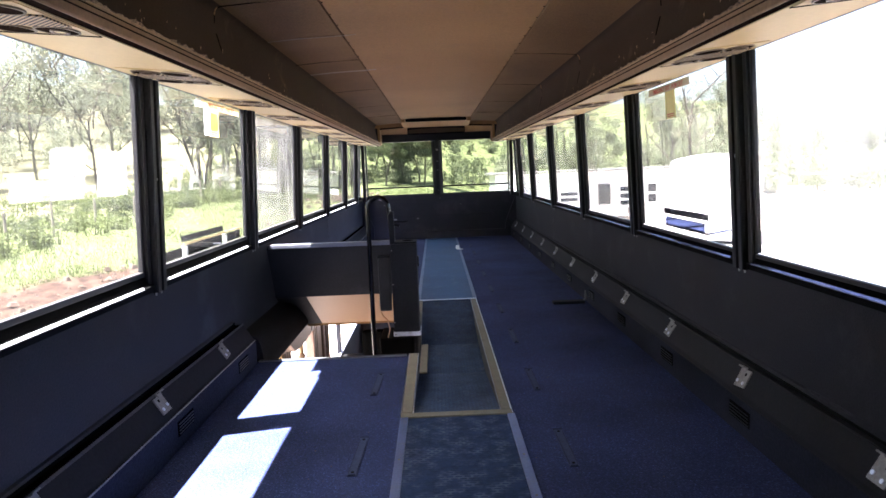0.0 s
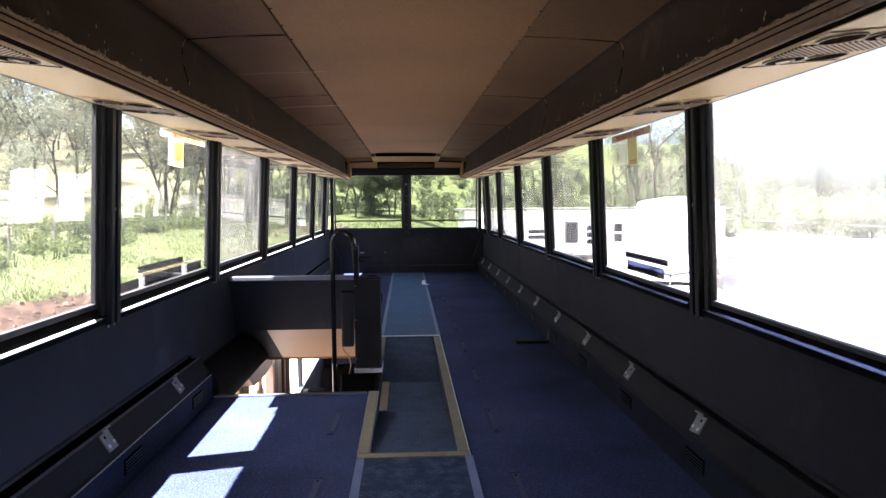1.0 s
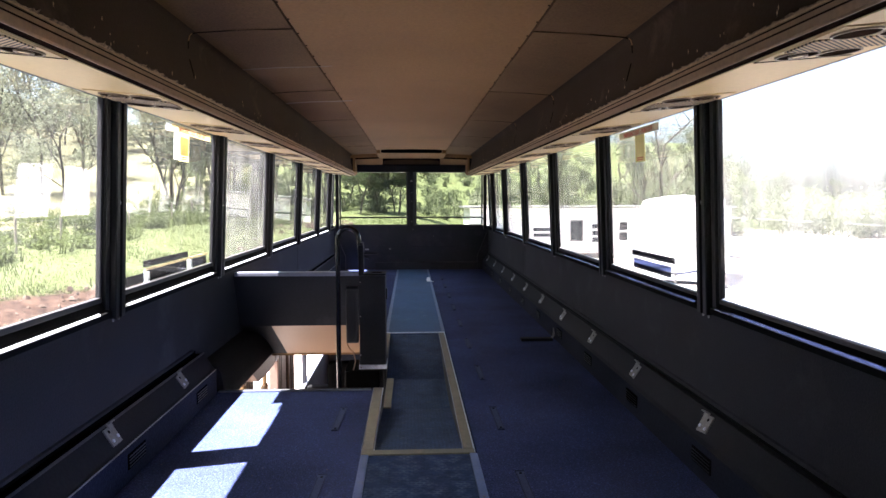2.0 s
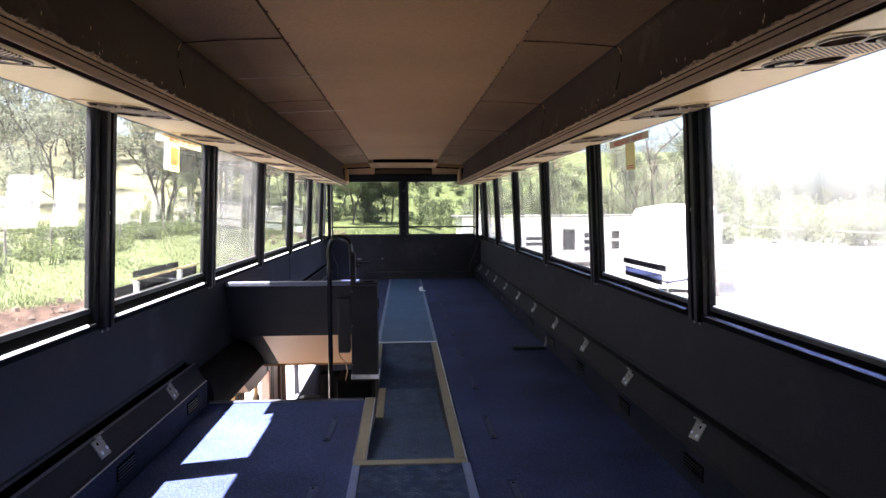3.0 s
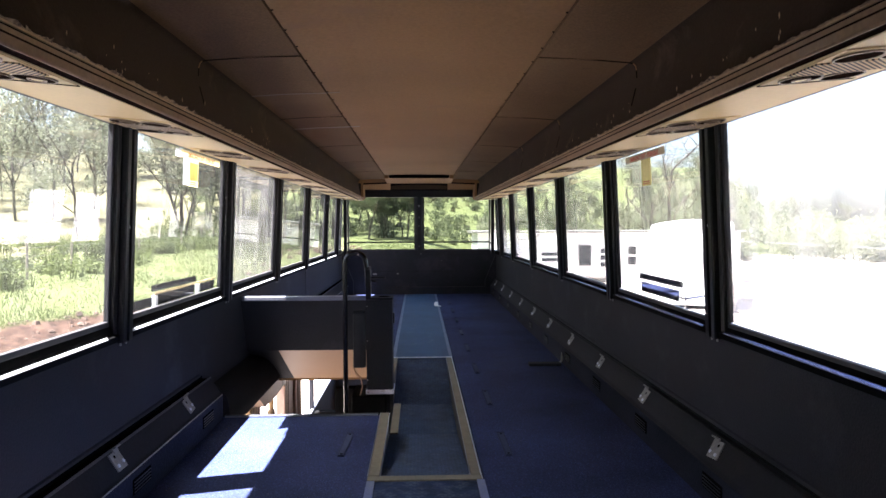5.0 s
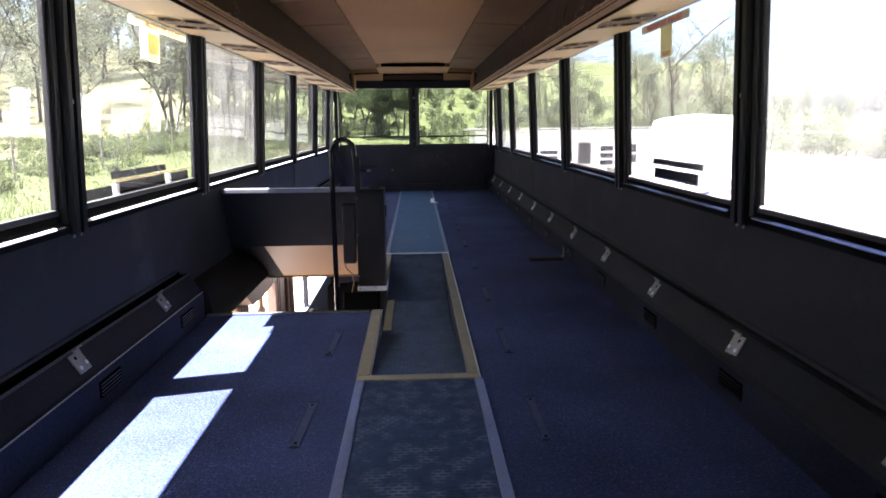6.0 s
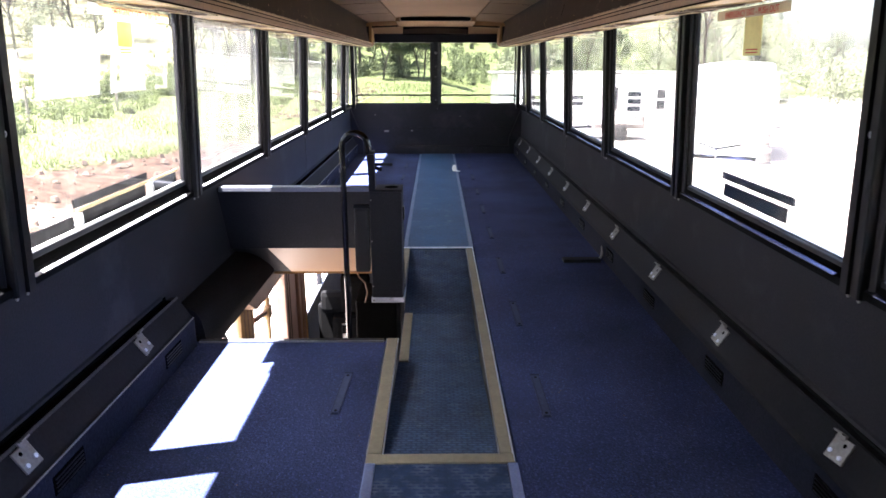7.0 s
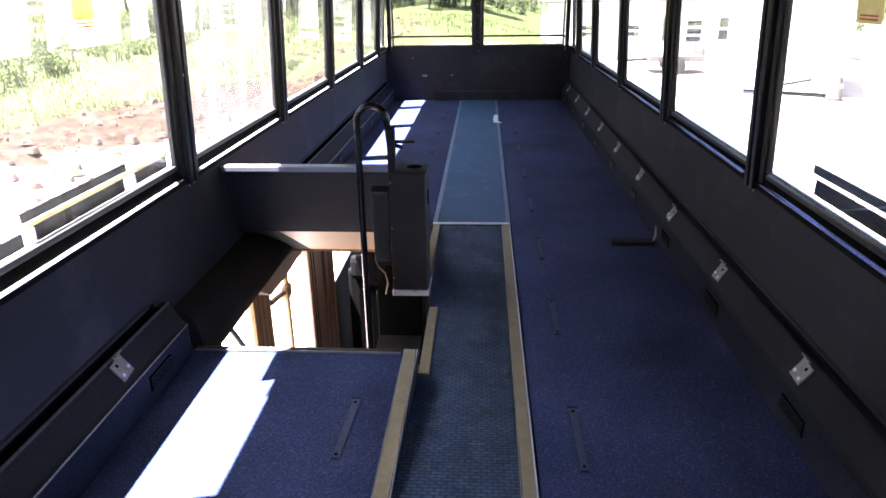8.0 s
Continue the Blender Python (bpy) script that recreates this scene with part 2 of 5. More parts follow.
WHITE = material("white_paint", (0.78, 0.78, 0.76), 0.5, grain=20, patch=0.7, vary=0.06, bump=0.05, stain=(0.6, 0.57, 0.52), stain_at=0.7)
# duller copies of the sticker colours, darkened for the backlit right side
STICKER_SHADED = material("shaded_yellow_sticker", (0.72, 0.66, 0.25), 0.6, grain=40, patch=6, vary=0.15, bump=0)
STRIP_SHADED = material("shaded_sticker_strip", (0.52, 0.45, 0.28), 0.6, grain=40, patch=6, vary=0.15, bump=0)
STICKER_WHITE = material("white_sticker", (0.85, 0.85, 0.83), 0.6, grain=40, patch=6, vary=0.05, bump=0)
STICKER = material("yellow_sticker", (0.82, 0.77, 0.50), 0.6, grain=40, patch=6, vary=0.1, bump=0)
STICKER_PALE = material("pale_sticker", (0.78, 0.68, 0.48), 0.6, grain=40, patch=6, vary=0.1, bump=0)
for m in (STICKER, STICKER_PALE, STICKER_WHITE):
    n, l = m.node_tree.nodes, m.node_tree.links
    thin, mix = n.new("ShaderNodeBsdfTranslucent"), n.new("ShaderNodeMixShader")
    l.new(n["Principled BSDF"].inputs["Base Color"].links[0].from_socket, thin.inputs["Color"])
    mix.inputs[0].default_value = 0.6
    l.new(n["Principled BSDF"].outputs[0], mix.inputs[1])
    l.new(thin.outputs[0], mix.inputs[2])
    l.new(mix.outputs[0], n["Material Output"].inputs[0])
RED_INK = material("red_ink", (0.45, 0.06, 0.03), 0.6, vary=0.1, bump=0)
DARK_GLASS = material("dark_window_glass", (0.02, 0.022, 0.025), 0.12, vary=0.2, bump=0)
TYRE = material("tyre_rubber", (0.025, 0.025, 0.025), 0.85, grain=60, patch=6, vary=0.3)
PANE = glass("dusty_glass", 0.0042, (0.76, 0.77, 0.75))
PANE_CLEAR = glass("clear_glass", 0.012, (0.84, 0.85, 0.84))
PANE_FRONT = glass("windscreen_glass", 0.003, (0.60, 0.62, 0.58))
# veiled and milky panes: the dust film also stands for washed-out glare
PANE_VEILED = glass("dust_and_glare_glass", 0.022, (0.74, 0.75, 0.73))
PANE_MILKY = glass("milky_dust_glare_glass", 0.10, (0.78, 0.79, 0.77))
PANE_DIRTY = glass("grimy_glass", 0.021, (0.62, 0.62, 0.60))
GROUND = material("ground_soil_and_grass", (0.070, 0.080, 0.032), 0.95, grain=6, patch=0.25, vary=0.5, bump=0.6, spec=0.1, stain=(0.082, 0.098, 0.042), stain_at=0.5)
RUBBLE = material("stone_rubble", (0.105, 0.075, 0.058), 0.95, grain=14, patch=0.9, vary=0.5, bump=0.6, spec=0.1)
BARK = material("bark", (0.060, 0.050, 0.043), 0.95, grain=14, patch=2, vary=0.5, bump=0.8, spec=0.1)
LEAVES = leafy("gum_leaves", (0.142, 0.152, 0.100))
LEAVES_PALE = leafy("shrub_leaves", (0.074, 0.088, 0.046))
# gum leaves again in a darker copy, shade of the grove put in
LEAVES_SHADED = leafy("gum_leaves_shaded", (0.046, 0.062, 0.026))
BLADES = leafy("grass_blades", (0.100, 0.120, 0.046))
POST_WOOD = material("weathered_post", (0.22, 0.19, 0.15), 0.9, grain=30, patch=4, vary=0.4, bump=0.5)


MESH_RIM = material("vent_rim_plastic", (0.16, 0.11, 0.07), 0.5, grain=80, patch=6, vary=0.2, bump=0.05)


def perforated(name, turn):
    """A beige plate with slanting rows of dark slots."""
    m = material(name, (0.20, 0.15, 0.10), 0.7, vary=0.1, bump=0)
    n, l = m.node_tree.nodes, m.node_tree.links
    weave = n.new("ShaderNodeTexWave")
    weave.inputs["Scale"].default_value = 44
    weave.bands_direction = "DIAGONAL"
    put = n.new("ShaderNodeMapping")
    put.inputs["Scale"].default_value = (turn, 1, 0)
    l.new(n.new("ShaderNodeTexCoord").outputs["Object"], put.inputs[0])
    l.new(put.outputs[0], weave.inputs["Vector"])
    ramp = n.new("ShaderNodeValToRGB")
    ramp.color_ramp.elements[0].position, ramp.color_ramp.elements[1].position = 0.35, 0.65
    ramp.color_ramp.elements[0].color, ramp.color_ramp.elements[1].color = (0.016, 0.010, 0.006, 1), (0.40, 0.275, 0.155, 1)
    l.new(weave.outputs["Fac"], ramp.inputs[0])
    l.new(ramp.outputs[0], n["Principled BSDF"].inputs["Base Color"])
    return m


MESH_LEFT, MESH_RIGHT = perforated("perforated_grille", 1), perforated("perforated_grille", -1)


# ---------------------------------------------------------------- helpers for shapes
def thing(name, place, label, category, group="", kind=""):
    ob = new(name)
    ob.location = place
    ob.empty_display_size = 0.1
    return tagged(ob, label, category, group, kind)


def mesh_of(name, bm, mat, smooth=False):
    me = bpy.data.meshes.new(name)
    bmesh.ops.recalc_face_normals(bm, faces=bm.faces)
    if smooth:
        for e in bm.edges:
            e.smooth = e.calc_face_angle(0.0) < 0.7
    bm.to_mesh(me)
    bm.free()
    for one in mat if isinstance(mat, (list, tuple)) else (mat,):
        me.materials.append(one)
    if smooth:
        for f in me.polygons:
            f.use_smooth = True
    return me


def part(name, bm, mat, parent=None, label="", smooth=False):
    """A bmesh in world coordinates as one mesh under a thing or a part."""
    ob = new(name, mesh_of(name, bm, mat, smooth))
    if parent:
        ob.parent = parent
        root = Vector((0, 0, 0))
        up = parent
        while up:
            root += up.location
            up = up.parent
        ob.data.transform(Matrix.Translation(-root))
    if label:
        tagged(ob, label)
    return ob


def structure(name, bm, mat, label, category, smooth=False):
    return tagged(part(name, bm, mat, None, "", smooth), label, category, "", "structure")


def box(bm, x0, x1, y0, y1, z0, z1, bevel=0.0):
    made = bmesh.ops.create_cube(bm, size=1, matrix=Matrix.Translation(((x0 + x1) / 2, (y0 + y1) / 2, (z0 + z1) / 2)) @ Matrix.Diagonal((abs(x1 - x0), abs(y1 - y0), abs(z1 - z0), 1)))
    if bevel:
        edges = list({e for v in made["verts"] for e in v.link_edges})
        bmesh.ops.bevel(bm, geom=edges, offset=bevel, segments=2, affect="EDGES", profile=0.6)
    return bm


def boxed(*size, bevel=0.0):
    return box(bmesh.new(), *size, bevel=bevel)


def prism(bm, outline, axis, a, b):
    """A closed outline of two coordinates, drawn out from a to b along the axis."""
    place = {"y": lambda u, v, w: (u, w, v), "x": lambda u, v, w: (w, u, v), "z": lambda u, v, w: (u, v, w)}[axis]
    ends = [[bm.verts.new(place(u, v, w)) for u, v in outline] for w in (a, b)]
    bm.faces.new(ends[0])
    bm.faces.new(ends[1][::-1])
    for i in range(len(outline)):
        j = (i + 1) % len(outline)
        bm.faces.new((ends[0][i], ends[0][j], ends[1][j], ends[1][i]))
    return bm


def slab(line, thick):
    """An outline of even thickness along an open line of (u, v)."""
    out, back = [], []
    for i, (u, v) in enumerate(line):
        a, b = line[max(i - 1, 0)], line[min(i + 1, len(line) - 1)]
        d = Vector((b[0] - a[0], b[1] - a[1])).normalized()
        out.append((u, v))
        back.append((u - d.y * thick, v + d.x * thick))
    return out + back[::-1]


def tube(bm, points, radius, sides=10, tip=None):
    """A round bar along points; its radius may run out to tip."""
    rings = []
    points = [Vector(p) for p in points]
    side = None
    for i, p in enumerate(points):
        d = (points[min(i + 1, len(points) - 1)] - points[max(i - 1, 0)]).normalized()
        if side is None:
            side = d.orthogonal().normalized()
        side = (side - d * side.dot(d)).normalized()
        other = d.cross(side)
        r = radius if tip is None else radius + (tip - radius) * i / (len(points) - 1)
        rings.append([bm.verts.new(p + r * (math.cos(2 * math.pi * k / sides) * side + math.sin(2 * math.pi * k / sides) * other)) for k in range(sides)])
    for a, b in zip(rings, rings[1:]):
        for k in range(sides):
            bm.faces.new((a[k], a[(k + 1) % sides], b[(k + 1) % sides], b[k]))
    bm.faces.new(rings[0][::-1])
    bm.faces.new(rings[-1])
    return bm


def disc(bm, place, radius, depth, axis="z", sides=20, inner=0.0):
    """A round plate, or a ring where inner is given, from place along the axis by depth."""
    turn = {"z": Matrix.Identity(3), "x": Euler((0, radians(90), 0)).to_matrix(), "y": Euler((radians(-90), 0, 0)).to_matrix()}[axis]
    put = lambda r, k, h: bm.verts.new(Vector(place) + turn @ Vector((r * math.cos(2 * math.pi * k / sides), r * math.sin(2 * math.pi * k / sides), h)))
    outer = [[put(radius, k, h) for k in range(sides)] for h in (0, depth)]
    hole = [[put(inner, k, h) for k in range(sides)] for h in (0, depth)] if inner else None
    for k in range(sides):
        j = (k + 1) % sides
        bm.faces.new((outer[0][k], outer[0][j], outer[1][j], outer[1][k]))
        if hole:
            bm.faces.new((hole[0][j], hole[0][k], hole[1][k], hole[1][j]))
            bm.faces.new((outer[0][k], hole[0][k], hole[0][j], outer[0][j]))
            bm.faces.new((outer[1][j], hole[1][j], hole[1][k], outer[1][k]))
    if not hole:
        bm.faces.new(outer[0][::-1])
        bm.faces.new(outer[1])
    return bm


# ---------------------------------------------------------------- plan of the upper deck
BACK, FRONT = -1.29, 10.36
WALL = 1.15            # inner face of the side lining
PANE_X = 1.18          # glass
SILL, HEAD = 0.665, 1.415
PILLARS = [-1.26 + 1.39 * k for k in range(8)] + [9.62]
SHIFT = {-1: 0.04, 1: 0.0}      # the left-hand bays sit a little further forward
DUCT_FACE = 1.06
AISLE_L, AISLE_R = -0.205, 0.235
DIP_A, DIP_B, DIP_C, DIP_D = 3.05, 3.99, 4.60, 5.50
DIP = -0.115
STAIR_A, STAIR_B = 3.995, 4.68

DROP = {-1: 0.0, 1: 0.018}      # the right-hand glass reaches a little lower
LEAN = 0.048           # the window walls lean in towards the roof


def leaning(bm):
    for v in bm.verts:
        if v.co.z > 0.62:
            v.co.x -= math.copysign(LEAN * (v.co.z - 0.62), v.co.x)
    return bm


# ---------------------------------------------------------------- floor
bm = bmesh.new()
box(bm, AISLE_R + 0.02, WALL + 0.05, BACK, FRONT, -0.06, 0.0)
structure("floor_right", bm, CARPET, "dark blue-grey carpeted deck floor, worn and dusty", "floor")
bm = bmesh.new()
box(bm, -WALL - 0.05, AISLE_L - 0.02, BACK, STAIR_A - 0.02, -0.06, 0.0)
structure("floor_left_rear", bm, CARPET, "dark blue-grey carpeted deck floor beside the stairwell", "floor")
bm = bmesh.new()
box(bm, -WALL - 0.05, AISLE_L - 0.02, 5.37, FRONT, -0.06, 0.0)
structure("floor_left_front", bm, CARPET, "dark blue-grey carpeted deck floor beyond the stairwell", "floor")

bm = prism(bmesh.new(), [(BACK, 0.003), (DIP_A, 0.003), (DIP_A, -0.05), (BACK, -0.05)], "x", AISLE_L + 0.012, AISLE_R - 0.012)
structure("aisle_floor_rear", bm, WORN, "scuffed dark ribbed rubber aisle runner", "floor")
line = [(DIP_A, -0.004), (DIP_A + 0.05, -0.008), (DIP_B, DIP), (DIP_C, DIP), (DIP_D - 0.03, -0.006), (DIP_D, -0.004)]
bm = prism(bmesh.new(), line + [(DIP_D, -0.2), (DIP_A, -0.2)], "x", AISLE_L + 0.03, AISLE_R - 0.035)
structure("aisle_ramp", bm, RIBBED, "sunken aisle ramp of scuffed ribbed rubber at the stair landing", "floor")
bm = prism(bmesh.new(), [(DIP_D, 0.003), (FRONT, 0.003), (FRONT, -0.05), (DIP_D, -0.05)], "x", AISLE_L + 0.012, AISLE_R - 0.012)
structure("aisle_floor_front", bm, LINO, "shiny blue-grey vinyl aisle runner", "floor")

# edges of the sunken aisle
bm = boxed(AISLE_R - 0.033, AISLE_R - 0.02, DIP_A, DIP_D, -0.2, -0.006)
structure("aisle_side_right", bm, RUBBER, "dark upright side of the sunken aisle", "trim")
bm = boxed(AISLE_L + 0.018, AISLE_L + 0.03, DIP_A, DIP_B - 0.02, -0.2, -0.006)
structure("aisle_side_left", bm, RUBBER, "dark upright side of the sunken aisle", "trim")
bm = boxed(AISLE_L + 0.018, AISLE_L + 0.03, DIP_C + 0.02, DIP_D, -0.2, -0.006)
structure("aisle_side_front", bm, RUBBER, "dark upright side of the sunken aisle", "trim")


def floor_strip(name, x0, x1, y0, y1, mat, label, z=0.0):
    """A raised edging strip on the floor with its screws."""
    ob = thing(name, ((x0 + x1) / 2, y0, z), label, "trim", "aisle edging strips", "structure")
    bm = boxed(x0, x1, y0, y1, z, z + 0.009, bevel=0.003)
    part("strip", bm, mat, ob)
    long = y1 - y0 > x1 - x0
    for k in range(0) if name == "nosing" or min(x1 - x0, y1 - y0) < 0.02 else range(1, max(2, int((y1 - y0 if long else x1 - x0) / 0.3))):
        at = ((x0 + x1) / 2, y0 + 0.3 * k, z + 0.0085) if long else (x0 + 0.3 * k, (y0 + y1) / 2, z + 0.0085)
        part("screw", disc(bmesh.new(), at, 0.005, 0.002, sides=8), STEEL, ob)
    return ob


floor_strip("edge_strip", AISLE_L - 0.018, AISLE_L + 0.014, BACK, DIP_A - 0.035, STRIP, "scratched aluminium strip along the aisle runner")
floor_strip("edge_strip", AISLE_R - 0.014, AISLE_R + 0.018, BACK, DIP_A - 0.035, STRIP, "scratched aluminium strip along the aisle runner")
floor_strip("edge_strip", AISLE_L - 0.016, AISLE_L + 0.012, DIP_D + 0.03, FRONT - 0.12, STRIP_DULL, "dull aluminium strip along the vinyl runner")
floor_strip("edge_strip", AISLE_R - 0.012, AISLE_R + 0.016, DIP_D + 0.03, FRONT - 0.12, STRIP_DULL, "dull aluminium strip along the vinyl runner")
floor_strip("nosing", AISLE_L - 0.016, AISLE_L + 0.031, DIP_A + 0.018, DIP_B, YELLOW, "worn yellow anti-slip nosing beside the ramp")
floor_strip("nosing", AISLE_R - 0.034, AISLE_R + 0.006, DIP_A + 0.018, DIP_D - 0.002, YELLOW, "worn yellow anti-slip nosing beside the ramp")
floor_strip("nosing", AISLE_L - 0.018, AISLE_R + 0.011, DIP_A - 0.033, DIP_A + 0.016, YELLOW, "worn yellow anti-slip nosing across the aisle")
floor_strip("nosing", AISLE_L - 0.01, AISLE_L + 0.030, 4.77, DIP_D - 0.002, YELLOW, "worn yellow anti-slip nosing beside the ramp")
floor_strip("edge_strip", AISLE_L - 0.014, AISLE_R + 0.012, DIP_D, DIP_D + 0.028, ALLOY, "dull metal strip across the head of the ramp")
floor_strip("nosing", -0.172, -0.128, DIP_B + 0.005, DIP_C, YELLOW, "worn yellow nosing at the top of the stairs", DIP)
floor_strip("edge_strip", AISLE_R + 0.0065, AISLE_R + 0.0115, DIP_A - 0.03, DIP_D, ALLOY, "thin bright metal edge beside the nosing")
floor_strip("edge_strip", AISLE_R - 0.0385, AISLE_R - 0.0345, DIP_A + 0.018, DIP_D, CAP_DULL, "thin dull metal edge inside the nosing")
floor_strip("edge_strip", AISLE_L + 0.0315, AISLE_L + 0.0355, DIP_A + 0.018, DIP_B, ALLOY, "thin bright metal edge inside the nosing")
floor_strip("edge_strip", AISLE_L - 0.0205, AISLE_L - 0.0165, DIP_A + 0.018, DIP_B, CAP_DULL, "thin dull metal edge beside the nosing")
floor_strip("edge_strip", -1.06, AISLE_L - 0.03, STAIR_A - 0.026, STAIR_A - 0.005, RUBBER, "dark rubber lip along the stairwell edge")

floor_strip("edge_strip", -1.06, AISLE_L - 0.03, STAIR_A - 0.036, STAIR_A - 0.028, CAP_DULL, "thin dull metal edge before the stairwell lip")

# seat rails let into the floor
rail = thing("seat_rail", (0.39, 3.30, 0), "dusty metal seat rail sunk in the carpet", "seat rail", "seat rails in the floor")
bm = boxed(0.375, 0.409, 3.30, 3.63, 0, 0.005, bevel=0.002)
part("rail", bm, RAIL, rail)
# thin lines that paint the shade along the rail's relief
part("slot", boxed(0.3765, 0.379, 3.315, 3.60, 0.0045, 0.0056), RAIL_DARK, rail)
part("slot", boxed(0.4050, 0.4072, 3.315, 3.60, 0.0045, 0.0056), RAIL_DARK, rail)
part("end_cut", boxed(0.374, 0.410, 3.618, 3.630, 0.0045, 0.0062), RAIL_DARK, rail)
part("end_cut", boxed(0.380, 0.404, 3.300, 3.308, 0.0045, 0.0060), RAIL_DARK, rail)
part("bolt", disc(bmesh.new(), (0.392, 3.600, 0.004), 0.006, 0.003, sides=8), VOID, rail)
part("bolt", disc(bmesh.new(), (0.392, 3.322, 0.004), 0.006, 0.003, sides=8), VOID, rail)
for k in range(-3, 9):
    y = 3.325 + 0.815 * k
    if k and y < 9.8:
        copy_thing(rail, pose(0.395, y, 0))
    if k < 1 or 5.6 < y < 9.8:
        copy_thing(rail, pose(-0.365, y, 0, 0, 0, -2))

# ---------------------------------------------------------------- side walls
for name, s in (("wall_left", -1), ("wall_right", 1)):
    bm = bmesh.new()
    box(bm, s * WALL, s * (WALL + 0.075), BACK, FRONT, -0.06 if s > 0 else 0.0, 0.5995)
    wall = structure(name, bm, FABRIC, "dark charcoal lined side wall below the windows, scuffed", "wall")
    bm = bmesh.new()
    box(bm, s * (WALL + 0.078), s * (WALL + 0.09), BACK, FRONT, -0.5 if s > 0 else -0.1, 0.66 - DROP[s])
    structure(name.replace("wall", "outer_skin"), bm, WHITE, "painted outer metal skin of the bus side", "wall")
    bm = bmesh.new()
    box(bm, s * (WALL + 0.0), s * (WALL + 0.045), BACK, FRONT, HEAD + 0.025, 1.64)
    structure(name.replace("wall", "cant_rail"), leaning(bm), BLACK, "dark rail above the side windows", "wall")
    # joints of the lining boards
    for y in (1.45, 7.1):
        part("joint", boxed(s * (WALL - 0.0025), s * (WALL + 0.01), y, y + 0.012, 0.25, 0.60), BLACK, wall)
    # sill with its bright capping
    sill = thing("window_sill_" + ("left" if s < 0 else "right"), (s * WALL, BACK, 0.605), "black window sill capped with a bright metal strip", "window sill", "", "structure")
    drop = DROP[s]
    bm = prism(bmesh.new(), [(s * (WALL - 0.012), 0.600), (s * (WALL - 0.012), 0.622), (s * (WALL + 0.004), 0.640 - drop / 2), (s * (WALL + 0.014), 0.660 - drop), (s * (WALL + 0.075), 0.662 - drop), (s * (WALL + 0.075), 0.600)], "y", BACK, FRONT)
    part("sill_board", bm, SILL_BLACK, sill)
    for a, b in zip(PILLARS, PILLARS[1:]):
        if s > 0:
            bm = prism(bmesh.new(), [(WALL - 0.017, 0.6225), (WALL - 0.016, 0.6260), (WALL - 0.008, 0.6290), (WALL - 0.003, 0.6300), (WALL - 0.003, 0.6245), (WALL - 0.0125, 0.6215)], "y", a + 0.09, b - 0.09)
            part("capping", bm, SKY_TINTED, sill, "thin metal capping strip with a blue sky reflection in its colour")
            continue
        bm = prism(bmesh.new(), [(s * (WALL - 0.0145), 0.6215), (s * (WALL - 0.0130), 0.6250), (s * (WALL - 0.0085), 0.6305), (s * (WALL - 0.0060), 0.6290), (s * (WALL - 0.0105), 0.6215)], "y", a + 0.10, b - 0.10)
        part("capping", bm, CAP_BRIGHT, sill, "bright metal capping strip")


def window(n, s, y0, y1, mat):
    ob = thing("window_%d" % n, (s * PANE_X, (y0 + y1) / 2, SILL), "fixed bus window of dusty glass in a black rubber frame", "window", "side windows", "structure")
    low = SILL - DROP[s]
    bm = bmesh.new()
    for a, b, c, d in ((y0, y1, low - 0.005, low + 0.016 - DROP[s] * 0.3), (y0, y1, HEAD - 0.004, HEAD + 0.024), (y0, y0 + 0.022, low + 0.016, HEAD - 0.004), (y1 - 0.022, y1, low + 0.016, HEAD - 0.004)):
        box(bm, s * (PANE_X - 0.018), s * (PANE_X + 0.006), a, b, c, d, bevel=0.004)
    part("window_frame", leaning(bm), RUBBER, ob)
    pane = part("pane", leaning(boxed(s * (PANE_X - 0.003), s * (PANE_X + 0.003), y0 + 0.02, y1 - 0.02, low + 0.008, HEAD)), mat, ob)
    pane.visible_shadow = False
    return ob


def pillar(s, y):
    ob = thing("window_pillar", (s * WALL, y, 0.6), "glossy black ribbed window pillar with a screw", "pillar", "window pillars", "structure")
    u = lambda d: s * (WALL + d)
    line = [(u(0.024), y - 0.074), (u(0.0), y - 0.074), (u(-0.004), y - 0.058), (u(-0.004), y - 0.054), (u(0.004), y - 0.052), (u(0.004), y - 0.046), (u(-0.020), y - 0.042), (u(-0.024), y - 0.038),
            (u(-0.024), y - 0.012), (u(-0.014), y - 0.010), (u(-0.014), y + 0.008), (u(-0.024), y + 0.010),
            (u(-0.024), y + 0.040), (u(-0.020), y + 0.044), (u(0.002), y + 0.047), (u(0.002), y + 0.054), (u(-0.004), y + 0.056), (u(-0.004), y + 0.062), (u(0.0), y + 0.074), (u(0.024), y + 0.074)]
    part("post", leaning(prism(bmesh.new(), line, "z", 0.594, HEAD + 0.01)), BLACK, ob)
    bm = disc(bmesh.new(), (u(-0.014) - (s * 0.004 if s > 0 else 0), y - 0.001, 1.03), 0.009, 0.004, "x", 12, 0.005)
    part("screw_cup", leaning(bm), ALLOY, ob, "bright screw cup")
    for dy in (-0.022, 0.026):
        part("screw", disc(bmesh.new(), (u(-0.003) - (0.004 if s > 0 else 0), y + dy, 0.585), 0.006, 0.004, "x", 8), STEEL, ob)
    return ob


count = 0
